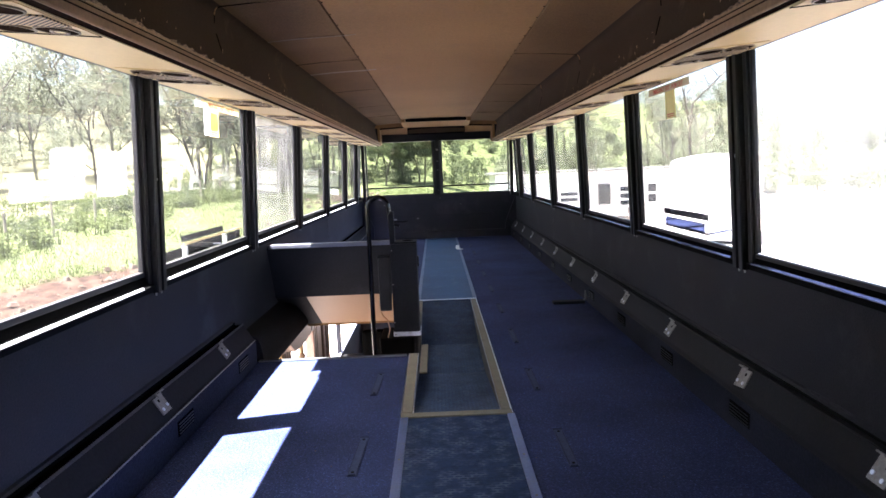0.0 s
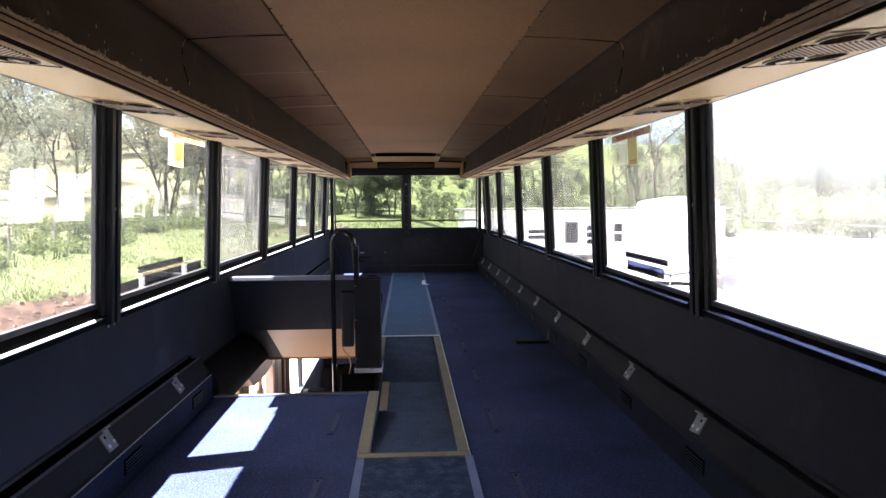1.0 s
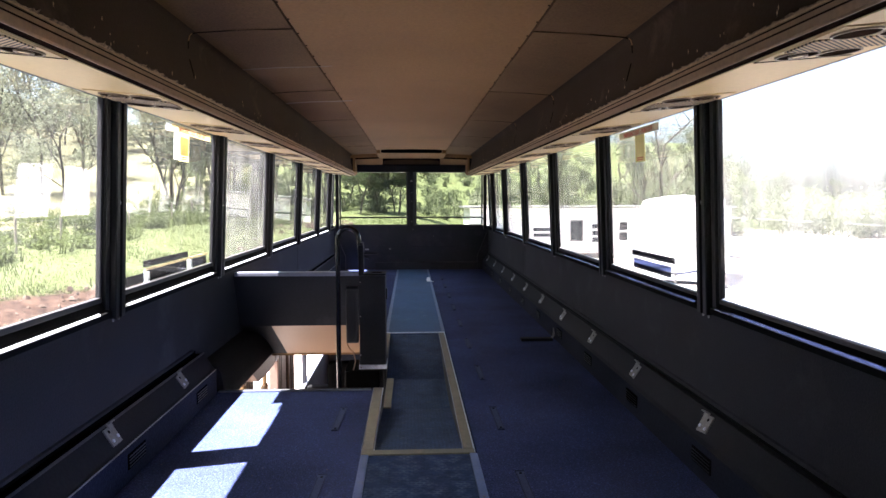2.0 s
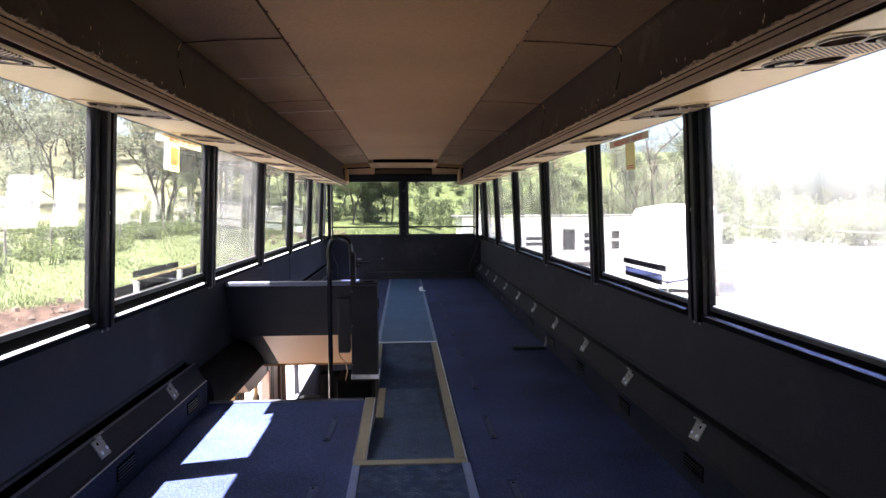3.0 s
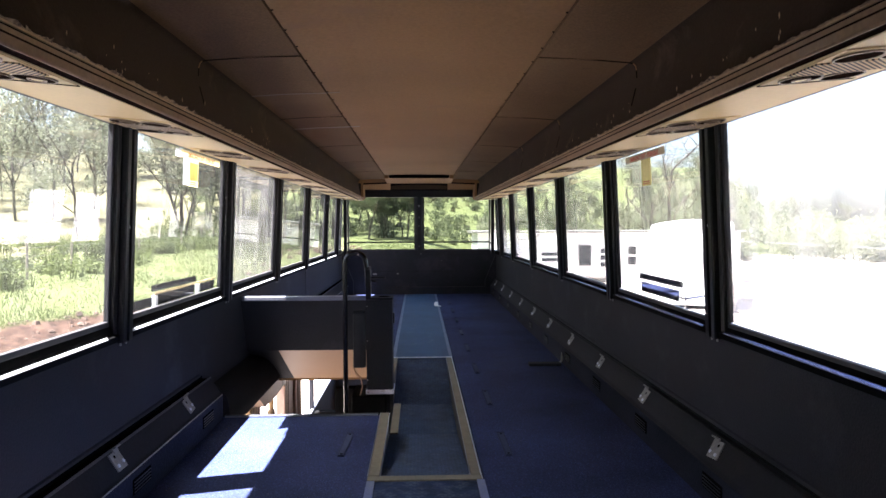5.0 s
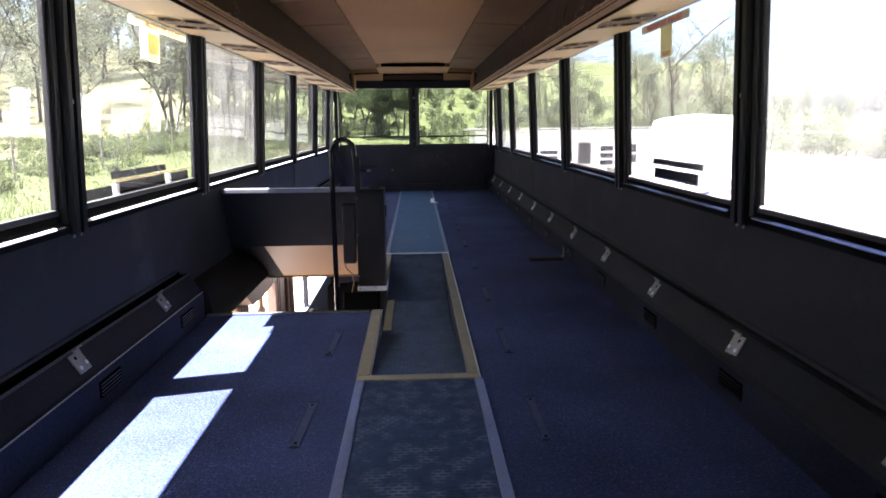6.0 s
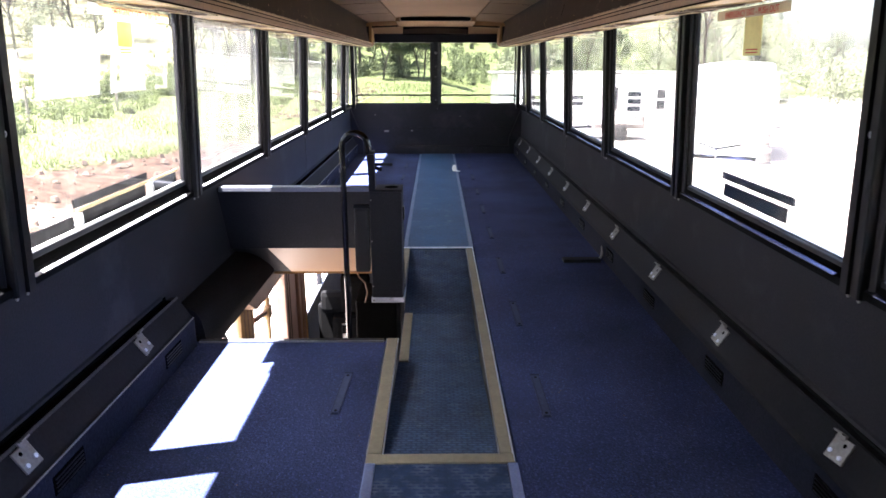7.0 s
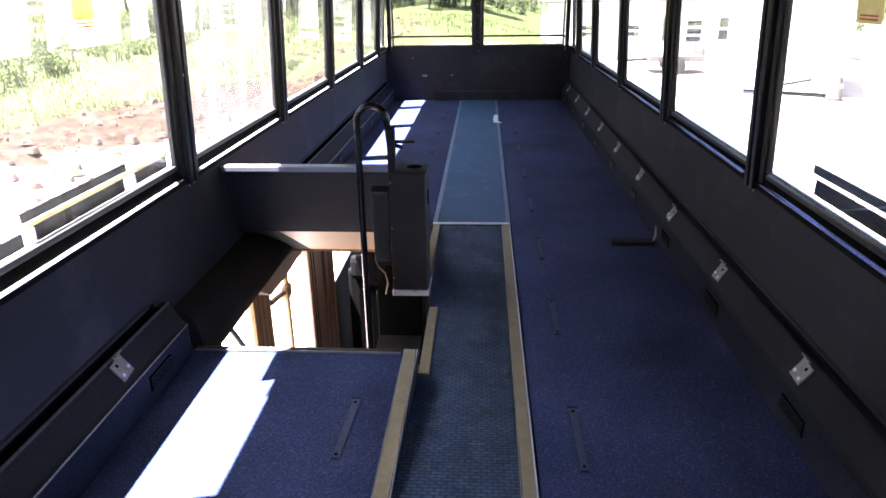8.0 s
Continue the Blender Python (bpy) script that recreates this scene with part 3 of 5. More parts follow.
for s in (-1, 1):
    for i, (a, b) in enumerate(zip(PILLARS, PILLARS[1:] + [FRONT + 0.02])):
        if b < 1.6:
            continue
        count += 1
        a, b = a + SHIFT[s], b + (SHIFT[s] if i < len(PILLARS) - 1 else 0)
        window(count, s, a + 0.066, b - (0.066 if i < len(PILLARS) - 1 else 0.14), PANE_DIRTY if s < 0 and i == 4 else PANE if s < 0 else PANE_MILKY if i == 2 else PANE_VEILED if i < 5 else PANE_CLEAR)
    for y in PILLARS[2:]:
        pillar(s, y + SHIFT[s])
    # unseen rear bays closed off, added to dim the ceiling near the camera
    structure("rear_light_block_" + ("left" if s < 0 else "right"), leaning(boxed(s * (WALL + 0.001), s * (WALL + 0.05), BACK, PILLARS[2] + SHIFT[s] - 0.05, 0.6625, HEAD + 0.024)), FABRIC, "unseen dark panel added over the rear window bay to block light", "wall")

# ---------------------------------------------------------------- heater ducts along both walls
def duct(s, y0, y1):
    ob = thing("heater_duct", (s * WALL, y0, 0), "dark painted heater duct with a sloping top along the wall", "heater duct", "heater ducts")
    u = lambda d: s * d
    part("casing", prism(bmesh.new(), [(u(WALL), 0.0), (u(DUCT_FACE), 0.0), (u(DUCT_FACE), 0.135), (u(DUCT_FACE + 0.012), 0.147), (u(WALL - 0.028), 0.228), (u(WALL), 0.228)], "y", y0, y1), DUCT, ob)
    part("face", boxed(u(DUCT_FACE - 0.0025), u(DUCT_FACE - 0.0002), y0, y1 - 0.001, 0.001, 0.1325), FACING, ob, "dark blue lining on the duct face")
    # solid strips draw the shadow of the gap between duct and wall
    part("shadow_gap", boxed(u(WALL - 0.0265), u(WALL - 0.0005), y0, y1 - 0.06, 0.2285, 0.236), VOID if s < 0 else DUCT, ob, "strip standing for the shaded gap along the wall")
    part("gap_shade", boxed(u(WALL - 0.004), u(WALL - 0.0005), y0, y1 - 0.06, 0.2362, 0.252 if s < 0 else 0.244), VOID if s < 0 else SILL_BLACK, ob)
    # left edge coloured paler as a thin highlight along the slope
    part("top_bead", prism(bmesh.new(), [(u(WALL - 0.034), 0.2245), (u(WALL - 0.030), 0.2325), (u(WALL - 0.0275), 0.2325), (u(WALL - 0.028), 0.2285)], "y", y0, y1), BEAD if s < 0 else DUCT, ob, "upper edge, paler on the left where it catches light")
    part("wall_lip", prism(bmesh.new(), [(u(WALL), 0.2525), (u(WALL - 0.008), 0.2525), (u(WALL - 0.007), 0.262), (u(WALL), 0.268)], "y", y0, y1 - 0.10), FABRIC, ob)
    part("front_bead", prism(bmesh.new(), [(u(DUCT_FACE - 0.002), 0.1335), (u(DUCT_FACE - 0.0005), 0.1375), (u(DUCT_FACE + 0.0015), 0.1375), (u(DUCT_FACE + 0.0015), 0.1335)], "y", y0, y1), STEEL if s < 0 else DUCT, ob, "thin bare bead")
    return ob


left_rear, left_front, right_duct = duct(-1, BACK, 3.93), duct(-1, 5.40, FRONT - 0.1), duct(1, BACK, FRONT - 0.1)


def grille(parent, s, y):
    bm = bmesh.new()
    box(bm, s * (DUCT_FACE - 0.0045), s * (DUCT_FACE + 0.006), y, y + 0.165, 0.048, 0.106, bevel=0.002)
    g = part("grille", bm, VOID, parent, "black slotted outlet")
    for k in range(4):
        part("slat", boxed(s * (DUCT_FACE - 0.007), s * (DUCT_FACE - 0.0035), y + 0.008, y + 0.157, 0.055 + 0.0125 * k, 0.0585 + 0.0125 * k), BLACK, g)


def bracket(s, y, tilt):
    """A bent metal seat bracket left on the duct's slope."""
    ob = thing("seat_bracket", (s * 1.102, y, 0.188), "bare grey metal seat bracket on the duct", "bracket", "seat brackets along the walls")
    slope = math.atan2(0.081, 0.050)
    turn = Matrix.Translation((s * 1.102, y, 0.188)) @ Matrix.Rotation(-s * slope, 4, "Y") @ Matrix.Rotation(radians(tilt), 4, "Z")
    bm = bmesh.new()
    box(bm, -0.034, 0.036, -0.036, 0.036, 0.004, 0.011, bevel=0.003)
    bm.transform(turn)
    part("plate", bm, STEEL, ob)
    bm = bmesh.new()
    box(bm, s * 0.026, s * 0.046, 0.000, 0.034, 0.006, 0.013, bevel=0.002)
    box(bm, s * 0.040, s * 0.046, 0.004, 0.040, 0.010, 0.026, bevel=0.002)
    bm.transform(turn)
    part("hooked_tab", bm, STEEL, ob)
    bm = disc(bmesh.new(), (s * 0.018, -0.012, 0.0108), 0.0065, 0.001, sides=10)
    bm.transform(turn)
    part("bolt_hole", bm, VOID, ob)
    for a, b in ((-0.018 * s, -0.02), (-0.012 * s, 0.022)):
        bm = disc(bmesh.new(), (a, b, 0.0105), 0.007, 0.004, sides=8)
        bm.transform(turn)
        part("bolt", bm, ALLOY, ob)
    return ob


for k in range(-5, 10):
    y = 2.785 + 0.79 * k
    bracket(1, y, random.uniform(-9, 9))
    grille(right_duct, 1, y - 0.14 - 0.01 * (k % 2))
    if y < 3.8:
        bracket(-1, y - 0.01 - (0.05 if k == 1 else 0), random.uniform(-14, 14))
        grille(left_rear, -1, y + 0.02)
    elif y > 5.7:
        grille(left_front, -1, y + 0.02)

# loose bracket lying on the floor
ob = thing("floor_bracket", (0.93, 5.20, 0), "dark metal seat foot bar lying on the carpet", "bracket")
part("bar", boxed(0.795, 1.03, 5.165, 5.235, 0.0, 0.022, bevel=0.006), DUCT, ob)
bm = bmesh.new()
tube(bm, [(1.02, 5.20, 0.012), (1.045, 5.23, 0.03), (1.062, 5.29, 0.075)], 0.008, 8)
part("bent_end", bm, STEEL, ob, "bare bent metal end")

# ---------------------------------------------------------------- ceiling
half = [(0.0, 1.716), (0.25, 1.712), (0.462, 1.700)]
side = [(0.470, 1.699), (0.68, 1.692), (0.835, 1.681), (0.850, 1.677), (0.859, 1.668), (0.864, 1.650), (0.866, 1.62), (0.862, 1.58), (0.845, 1.51), (0.827, 1.437)]
bm = bmesh.new()
line = [(-x, z) for x, z in half[::-1]] + half[1:]
prism(bm, slab(line, 0.012), "y", BACK, 9.305)
ceiling = structure("ceiling", bm, BEIGE, "brown-beige laminate centre panel of the ceiling", "ceiling")
bm = bmesh.new()
JOINTS = [BACK, 0.12, 1.57, 3.02, 4.47, 5.92, 7.30, 8.55, 9.975]
for s in (-1, 1):
    for a, b in zip(JOINTS, JOINTS[1:]):
        cut = slab([(s * x, z) for x, z in side[:3]], 0.012 * s)
        prism(bm, cut, "y", a + 0.004, b - 0.004)
structure("ceiling_sides", bm, SIDING, "side panels of the ceiling with open joints, their brown darkened for shade", "ceiling")
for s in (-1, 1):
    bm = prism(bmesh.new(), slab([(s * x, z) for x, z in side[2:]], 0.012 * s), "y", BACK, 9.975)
    fascia = structure("fascia_" + ("left" if s < 0 else "right"), bm, FASCIA, "fascia between ceiling and cove, its brown darkened for shade", "trim", True)
    for y in (3.02, 4.47, 5.92) if s > 0 else (3.02,):
        part("seam", prism(bmesh.new(), slab([(s * (x - 0.001), z) for x, z in side[3:7]], 0.002 * s), "y", y - 0.005, y + 0.005), VOID, fascia)
        part("seam", prism(bmesh.new(), slab([(s * (x - 0.001), z) for x, z in side[7:9]], 0.002 * s), "y", y - 0.007, y + 0.007), VOID, fascia)
        part("lifted_edge", prism(bmesh.new(), slab([(s * (x - 0.004), z - 0.002) for x, z in side[3:6]], 0.002 * s), "y", y - 0.013, y - 0.006), BEIGE, fascia)
bm = bmesh.new()
line = [(-x - 0.035, z + 0.022) for x, z in side[::-1]] + [(-x, z + 0.022) for x, z in half[::-1]] + [(x, z + 0.022) for x, z in half[1:]] + [(x + 0.035, z + 0.022) for x, z in side]
prism(bm, slab(line, 0.02), "y", BACK, FRONT)
structure("ceiling_backing", bm, VOID, "dark roof space behind the ceiling panels", "ceiling")
bm = bmesh.new()
prism(bm, slab([(-1.20, 1.62), (-1.0, 1.80), (-0.5, 1.90), (0, 1.92), (0.5, 1.90), (1.0, 1.80), (1.20, 1.62)], 0.02), "y", BACK, FRONT + 0.1)
structure("roof", bm, WHITE, "painted metal outer roof of the bus", "roof")

# dark joint strips down the side panels, and hatch seams
for s in (-1, 1):
    for y in JOINTS[3:8]:
        bm = prism(bmesh.new(), slab([(s * x, z - 0.0015) for x, z in side[:4]], 0.002 * s), "y", y - 0.0055, y + 0.0055)
        part("joint_strip", bm, VOID, ceiling)
        bm = prism(bmesh.new(), slab([(s * x, z - 0.004 - 0.002 * math.sin(9 * x + y)) for x, z in [(0.47 + 0.03 * j, 1.699 - 0.008 * j / 11) for j in range(12)]], 0.0015 * s), "y", y - 0.013, y - 0.006)
        part("lifted_edge", bm, SIDING, ceiling)
# screws along the edges of the centre panel, and flecks of pale glue on the fascia
for s in (-1, 1):
    for k in range(38):
        x, y = s * 0.458, 1.2 + 0.21 * k
        part("screw", disc(bmesh.new(), (x, y, 1.6975), 0.004, 0.003, sides=6), GROOVE, ceiling)
    bm = bmesh.new()
    for _ in range(70):
        y, h = random.uniform(0.6, 9.4), random.uniform(1.45, 1.53)
        x = 0.827 + (h - 1.437) * 0.245
        r = random.uniform(0.0015, 0.004)
        bm.faces.new([bm.verts.new((s * (x - 0.0025), y + a * r, h + b * r * 2.5)) for a, b in ((-1, 0), (0, -1), (1, 0), (0.2, 1))])
    part("glue_flecks", bm, PALE_EDGE, ceiling, "small pale flecks of dried glue")
# strips of old tape
for y, w in ((4.86, 0.045), (3.73, 0.016)):
    bm = prism(bmesh.new(), slab([(-x, z - 0.003) for x, z in ([(0.40, 1.703)] + side[:3])], -0.0015), "y", y, y + w)
    part("tape", bm, TAPE, ceiling, "strip of old pale tape")

# ---------------------------------------------------------------- side coves with air vents
def cove(s):
    ob = thing("side_cove", (s * 0.83, BACK, 1.385), "beige cove board above the windows with a torn wooden edge", "cove", "side coves", "structure")
    u = lambda d: s * d
    part("underside", prism(bmesh.new(), [(u(0.846), 1.385), (u(1.132), 1.4115), (u(1.132), 1.430), (u(0.846), 1.400)], "y", BACK, 9.95), CREAM, ob)
    part("groove", prism(bmesh.new(), [(u(0.817), 1.394), (u(0.8455), 1.3875), (u(0.8455), 1.400), (u(0.817), 1.406)], "y", BACK, 9.95), GROOVE, ob, "dark open groove")
    part("lip", prism(bmesh.new(), [(u(0.806), 1.390), (u(0.810), 1.386), (u(0.816), 1.387), (u(0.816), 1.422), (u(0.802), 1.422)], "y", BACK, 9.95), LIP, ob, "smooth beige lip board")
    part("score", prism(bmesh.new(), [(u(0.8015), 1.4075), (u(0.810), 1.4075), (u(0.810), 1.4105), (u(0.8010), 1.4105)], "y", BACK, 9.95), GROOVE, ob, "dark score line")
    part("slit", prism(bmesh.new(), [(u(0.806), 1.4222), (u(0.83), 1.4222), (u(0.83), 1.4275), (u(0.806), 1.4275)], "y", BACK, 9.95), VOID, ob)
    part("upper_strip", prism(bmesh.new(), [(u(0.802), 1.4277), (u(0.832), 1.4277), (u(0.832), 1.437), (u(0.805), 1.4365)], "y", BACK, 9.95), PALE_EDGE, ob, "worn upper strip")
    # torn top edge: an uneven bead
    bm = bmesh.new()
    n = 700
    rows = []
    for i in range(n + 1):
        y = BACK + (9.95 - BACK) * i / n
        r = random.uniform(0.4, 1.0)
        rows.append([bm.verts.new(p) for p in ((u(0.805 - 0.003 * r), y, 1.434), (u(0.811), y, 1.436 + 0.006 * r), (u(0.830), y, 1.438 + 0.004 * r), (u(0.836), y, 1.430))])
    for a, b in zip(rows, rows[1:]):
        for k in range(4):
            bm.faces.new((a[k], a[(k + 1) % 4], b[(k + 1) % 4], b[k]))
    for _ in range(1100):
        y, h, w = random.uniform(BACK, 9.9), random.uniform(0.0005, 0.0042), random.uniform(0.006, 0.05)
        x = random.uniform(0.800, 0.828)
        bm.faces.new([bm.verts.new(p) for p in ((u(x), y - w, 1.434), (u(x), y + w, 1.434), (u(x - random.uniform(-0.006, 0.010)), y + random.uniform(-0.03, 0.03), 1.438 + h))])
    part("torn_edge", bm, TORN, ob, "ragged torn board edge with loose fibres")
    return ob


def vent_panel(s, y):
    """Two pairs of round outlets with a perforated plate between them."""
    ob = thing("air_vent_panel", (s * 0.97, y, 1.39), "beige panel of four round air vents and a perforated plate", "air vent", "air vent panels")
    z = lambda x: 1.385 + (abs(x) - 0.846) * 0.0917
    tip = Matrix.Rotation(-s * math.atan(0.0917), 4, "Y")
    def place(bm, x, dy, sink=0.0):
        bm.transform(Matrix.Translation((s * x, y + dy, z(x) - sink)) @ tip)
        return bm
    part("plate", place(box(bmesh.new(), -0.125, 0.125, -0.17, 0.17, -0.003, 0.004), 0.975, 0), CREAM, ob)
    for dy in (-0.108, 0.108):
        for x in (0.918, 1.022):
            rim = part("rim", place(disc(bmesh.new(), (0, 0, -0.0075), 0.050, 0.0045, sides=24, inner=0.0455), x, dy), MESH_RIM, ob, "brown vent rim")
            part("throat", place(disc(bmesh.new(), (0, 0, -0.0062), 0.0457, 0.003, sides=24), x, dy), GROOVE, ob)
            if dy > 0 and x < 1.0:
                part("nozzle", place(disc(bmesh.new(), (0.004, 0.004, -0.0095), 0.022, 0.004, sides=18, inner=0.0165), x, dy), MESH_RIM, ob, "brown swivel ring")
                part("nozzle_core", place(disc(bmesh.new(), (0.004, 0.004, -0.0085), 0.0125, 0.003, sides=14), x, dy), CREAM, ob, "cream nozzle core")
            elif dy < 0 and x > 1.0:
                part("nozzle", place(disc(bmesh.new(), (0.006, 0.004, -0.0090), 0.027, 0.004, sides=18, inner=0.0225), x, dy), MESH_RIM, ob, "brown swivel ring")
    part("perforated_plate", place(box(bmesh.new(), -0.118, 0.118, -0.058, 0.058, -0.0065, -0.003), 0.975, 0), MESH_LEFT if s < 0 else MESH_RIGHT, ob, "slotted beige plate")
    part("gap", place(box(bmesh.new(), -0.125, 0.125, -0.008, 0.008, -0.0035, -0.001), 0.975, 0.178), VOID, ob)
    return ob


coves = [cove(-1), cove(1)]
for s in (-1, 1):
    first = vent_panel(s, 1.855 + (0.03 if s < 0 else 0))
    for k in list(range(-3, 0)) + list(range(1, 9)):
        copy_thing(first, Matrix.Translation((s * 0.97, 1.855 + (0.03 if s < 0 else 0) + 0.945 * k, 1.39)))

# ---------------------------------------------------------------- front end
front = structure("wall_front", boxed(-1.24, 1.24, FRONT, FRONT + 0.06, -0.06, 0.655), FABRIC, "dark charcoal front bulkhead below the windscreen", "wall")
part("lower_box", boxed(-0.55, 1.02, FRONT - 0.06, FRONT, 0.0, 0.11, bevel=0.01), FABRIC, front)
part("seam", boxed(-1.0, 1.0, FRONT - 0.003, FRONT + 0.01, 0.34, 0.347), BLACK, front)
for x, z in ((-0.82, 0.52), (0.02, 0.60), (0.33, 0.50)):
    part("screw", disc(bmesh.new(), (x, FRONT - 0.006, z), 0.006, 0.006, "y", 8), STEEL, front)
part("scrap_of_lining", boxed(-0.70, -0.64, FRONT - 0.005, FRONT, 0.29, 0.315), STEEL, front)
part("scrap_of_lining", boxed(-0.34, -0.31, FRONT - 0.005, FRONT, 0.30, 0.315), STEEL, front)
for s in (-1, 1):
    structure("corner_gusset_" + ("left" if s < 0 else "right"), prism(bmesh.new(), [(s * WALL, 0.61), (s * WALL, 0.0), (s * 0.985, 0.0), (s * 0.985, 0.20)], "y", FRONT - 0.07, FRONT - 0.002), FABRIC, "dark lined corner panel at the front end", "wall")
structure("wall_back", boxed(-1.24, 1.24, BACK - 0.08, BACK, -0.06, 1.75), FABRIC, "dark lined rear bulkhead", "wall")

for n, x0, x1 in ((101, -1.07, -0.055), (102, 0.055, 1.07)):
    ob = thing("window_%d" % n, ((x0 + x1) / 2, FRONT, 0.66), "large front windscreen pane in a black rubber frame", "window", "front windscreen panes", "structure")
    bm = bmesh.new()
    for a, b, c, d in ((x0, x1, 0.655, 0.675), (x0, x1, 1.45, 1.49), (x0, x0 + 0.02, 0.675, 1.45), (x1 - 0.02, x1, 0.675, 1.45)):
        box(bm, a, b, FRONT - 0.005, FRONT + 0.05, c, d, bevel=0.004)
    part("window_frame", bm, RUBBER, ob)
    pane = part("pane", boxed(x0 + 0.015, x1 - 0.015, FRONT + 0.02, FRONT + 0.026, 0.67, 1.455), PANE_FRONT, ob)
    pane.visible_shadow = False
    bm = tube(bmesh.new(), [(x0, FRONT - 0.05, 0.765), (x0 + 0.03, FRONT - 0.06, 0.782), (x1 - 0.03, FRONT - 0.06, 0.782), (x1, FRONT - 0.05, 0.765)], 0.011, 10)
    tagged(part("front_rail", bm, BLACK, None, "", True), "thin black safety rail across the front window", "rail", "front rails")
post = structure("front_post", prism(bmesh.new(), [(-0.055, FRONT + 0.05), (-0.055, FRONT - 0.02), (-0.025, FRONT - 0.055), (0.025, FRONT - 0.055), (0.055, FRONT - 0.02), (0.055, FRONT + 0.05)], "z", 0.655, 1.55), BLACK, "black centre post between the front panes", "pillar")
part("lock", disc(bmesh.new(), (0.0, FRONT - 0.063, 1.32), 0.016, 0.01, "y", 12, 0.008), STEEL, post)
for z in (0.72, 1.15, 1.02):
    part("screw", disc(bmesh.new(), (0.0, FRONT - 0.06, z), 0.007, 0.006, "y", 8), STEEL, post)
for s in (-1, 1):
    structure("corner_post_" + ("left" if s < 0 else "right"), boxed(s * 1.078, s * 1.126, FRONT - 0.05, FRONT + 0.06, 0.60, 1.62, bevel=0.012), BLACK, "black corner post beside the windscreen", "pillar")
    # added panel: stops sun through the last bay reaching the front bulkhead
    structure("corner_panel_" + ("left" if s < 0 else "right"), leaning(boxed(s * 1.170, s * 1.20, FRONT - 0.125, FRONT - 0.012, 0.60, 1.62)), BLACK, "narrow black panel added beside the corner pane to block sun", "pillar")
    ob = thing("window_%d" % (103 if s < 0 else 104), (s * 1.17, FRONT, 0.66), "narrow corner pane beside the windscreen", "window", "front corner panes", "structure")
    part("pane", boxed(s * 1.128, s * 1.212, FRONT + 0.02, FRONT + 0.026, 0.66, 1.46), PANE_CLEAR, ob).visible_shadow = False
    part("window_frame", boxed(s * 1.212, s * 1.236, FRONT - 0.01, FRONT + 0.05, 0.60, 1.62), RUBBER, ob)

# arched header over the windscreen
bm = bmesh.new()
top = [(-0.80 + 0.1 * k, 1.555 + 0.035 * (1 - ((k - 8) / 8) ** 2)) for k in range(17)]
prism(bm, top + [(0.80, 1.450), (-0.80, 1.450)], "y", FRONT - 0.06, FRONT + 0.02)
prism(bm, [(-0.8, 1.55), (0.8, 1.55), (0.8, 1.60), (-0.8, 1.60)], "y", FRONT - 0.05, FRONT + 0.02)
structure("header", bm, BLACK, "black arched header over the windscreen", "trim")
structure("header_skin", boxed(-1.24, 1.24, FRONT + 0.03, FRONT + 0.06, 1.48, 1.90), BLACK, "dark front panel over the windscreen", "wall")
# stepped beige bulkhead at the front end of the ceiling
bm = bmesh.new()
prism(bm, [(9.310, 1.735), (9.310, 1.658), (9.98, 1.634), (9.995, 1.634), (9.995, 1.735)], "x", -0.462, 0.462)
for s in (-1, 1):
    prism(bm, slab([(9.985, 1.638), (10.29, 1.56)], 0.012), "x", s * 0.412, s * 0.80)
    prism(bm, [(s * 0.40, 1.651), (s * 0.868, 1.636), (s * 0.868, 1.72), (s * 0.40, 1.72)], "y", 9.955, 9.968)
structure("ceiling_front", bm, BEIGE, "beige stepped panel at the front end of the ceiling", "ceiling")
ob = thing("ceiling_slot", (0, 9.30, 1.69), "long dark air slot over the windscreen with rounded ends", "air vent")
ring = [(0.405 * c, 1.686 + 0.023 * d) for c, d in ((-1, -0.3), (-0.985, -0.8), (-0.95, -1), (0.95, -1), (0.985, -0.8), (1, -0.3), (1, 0.3), (0.985, 0.8), (0.95, 1), (-0.95, 1), (-0.985, 0.8), (-1, 0.3))]
part("slot", prism(bmesh.new(), ring, "y", 9.296, 9.3085), VOID, ob)
part("surround", prism(bmesh.new(), [(x * 1.03, 1.686 + (z - 1.686) * 1.22) for x, z in ring], "y", 9.301, 9.3095), PALE_EDGE, ob, "pale rim")
ob = thing("destination_slot", (0, 10.0, 1.55), "dark recessed destination box over the windscreen", "panel", "", "structure")
part("recess", boxed(-0.41, 0.41, 9.99, 10.2, 1.545, 1.632), VOID, ob)
part("flap", prism(bmesh.new(), [(-0.40, 1.548), (0.40, 1.548), (0.40, 1.600), (0.25, 1.612), (0, 1.617), (-0.25, 1.612), (-0.40, 1.600)], "y", 9.975, 9.988), FASCIA, ob, "brown arched flap")
for s in (-1, 1):
    part("dark_gap_" + ("a" if s < 0 else "b"), prism(bmesh.new(), [(s * 0.42, 1.634), (s * 0.80, 1.618), (s * 0.80, 1.640), (s * 0.42, 1.655)], "y", 9.97, 9.983), VOID, ceiling)
    structure("front_cheek_" + ("left" if s < 0 else "right"), prism(bmesh.new(), [(9.94, 1.66), (10.25, 1.60), (10.30, 1.43), (9.95, 1.39), (9.94, 1.40)], "x", s * 0.80, s * 0.83), BEIGE, "beige cheek panel at the end of the cove", "trim")

# ---------------------------------------------------------------- stairwell
guard = structure("stair_guard", prism(bmesh.new(), slab([(4.66, 0.555), (4.80, 0.205)], 0.03), "x", -WALL, -0.345), FABRIC, "dark lined guard panel at the head of the stairs", "guard panel")
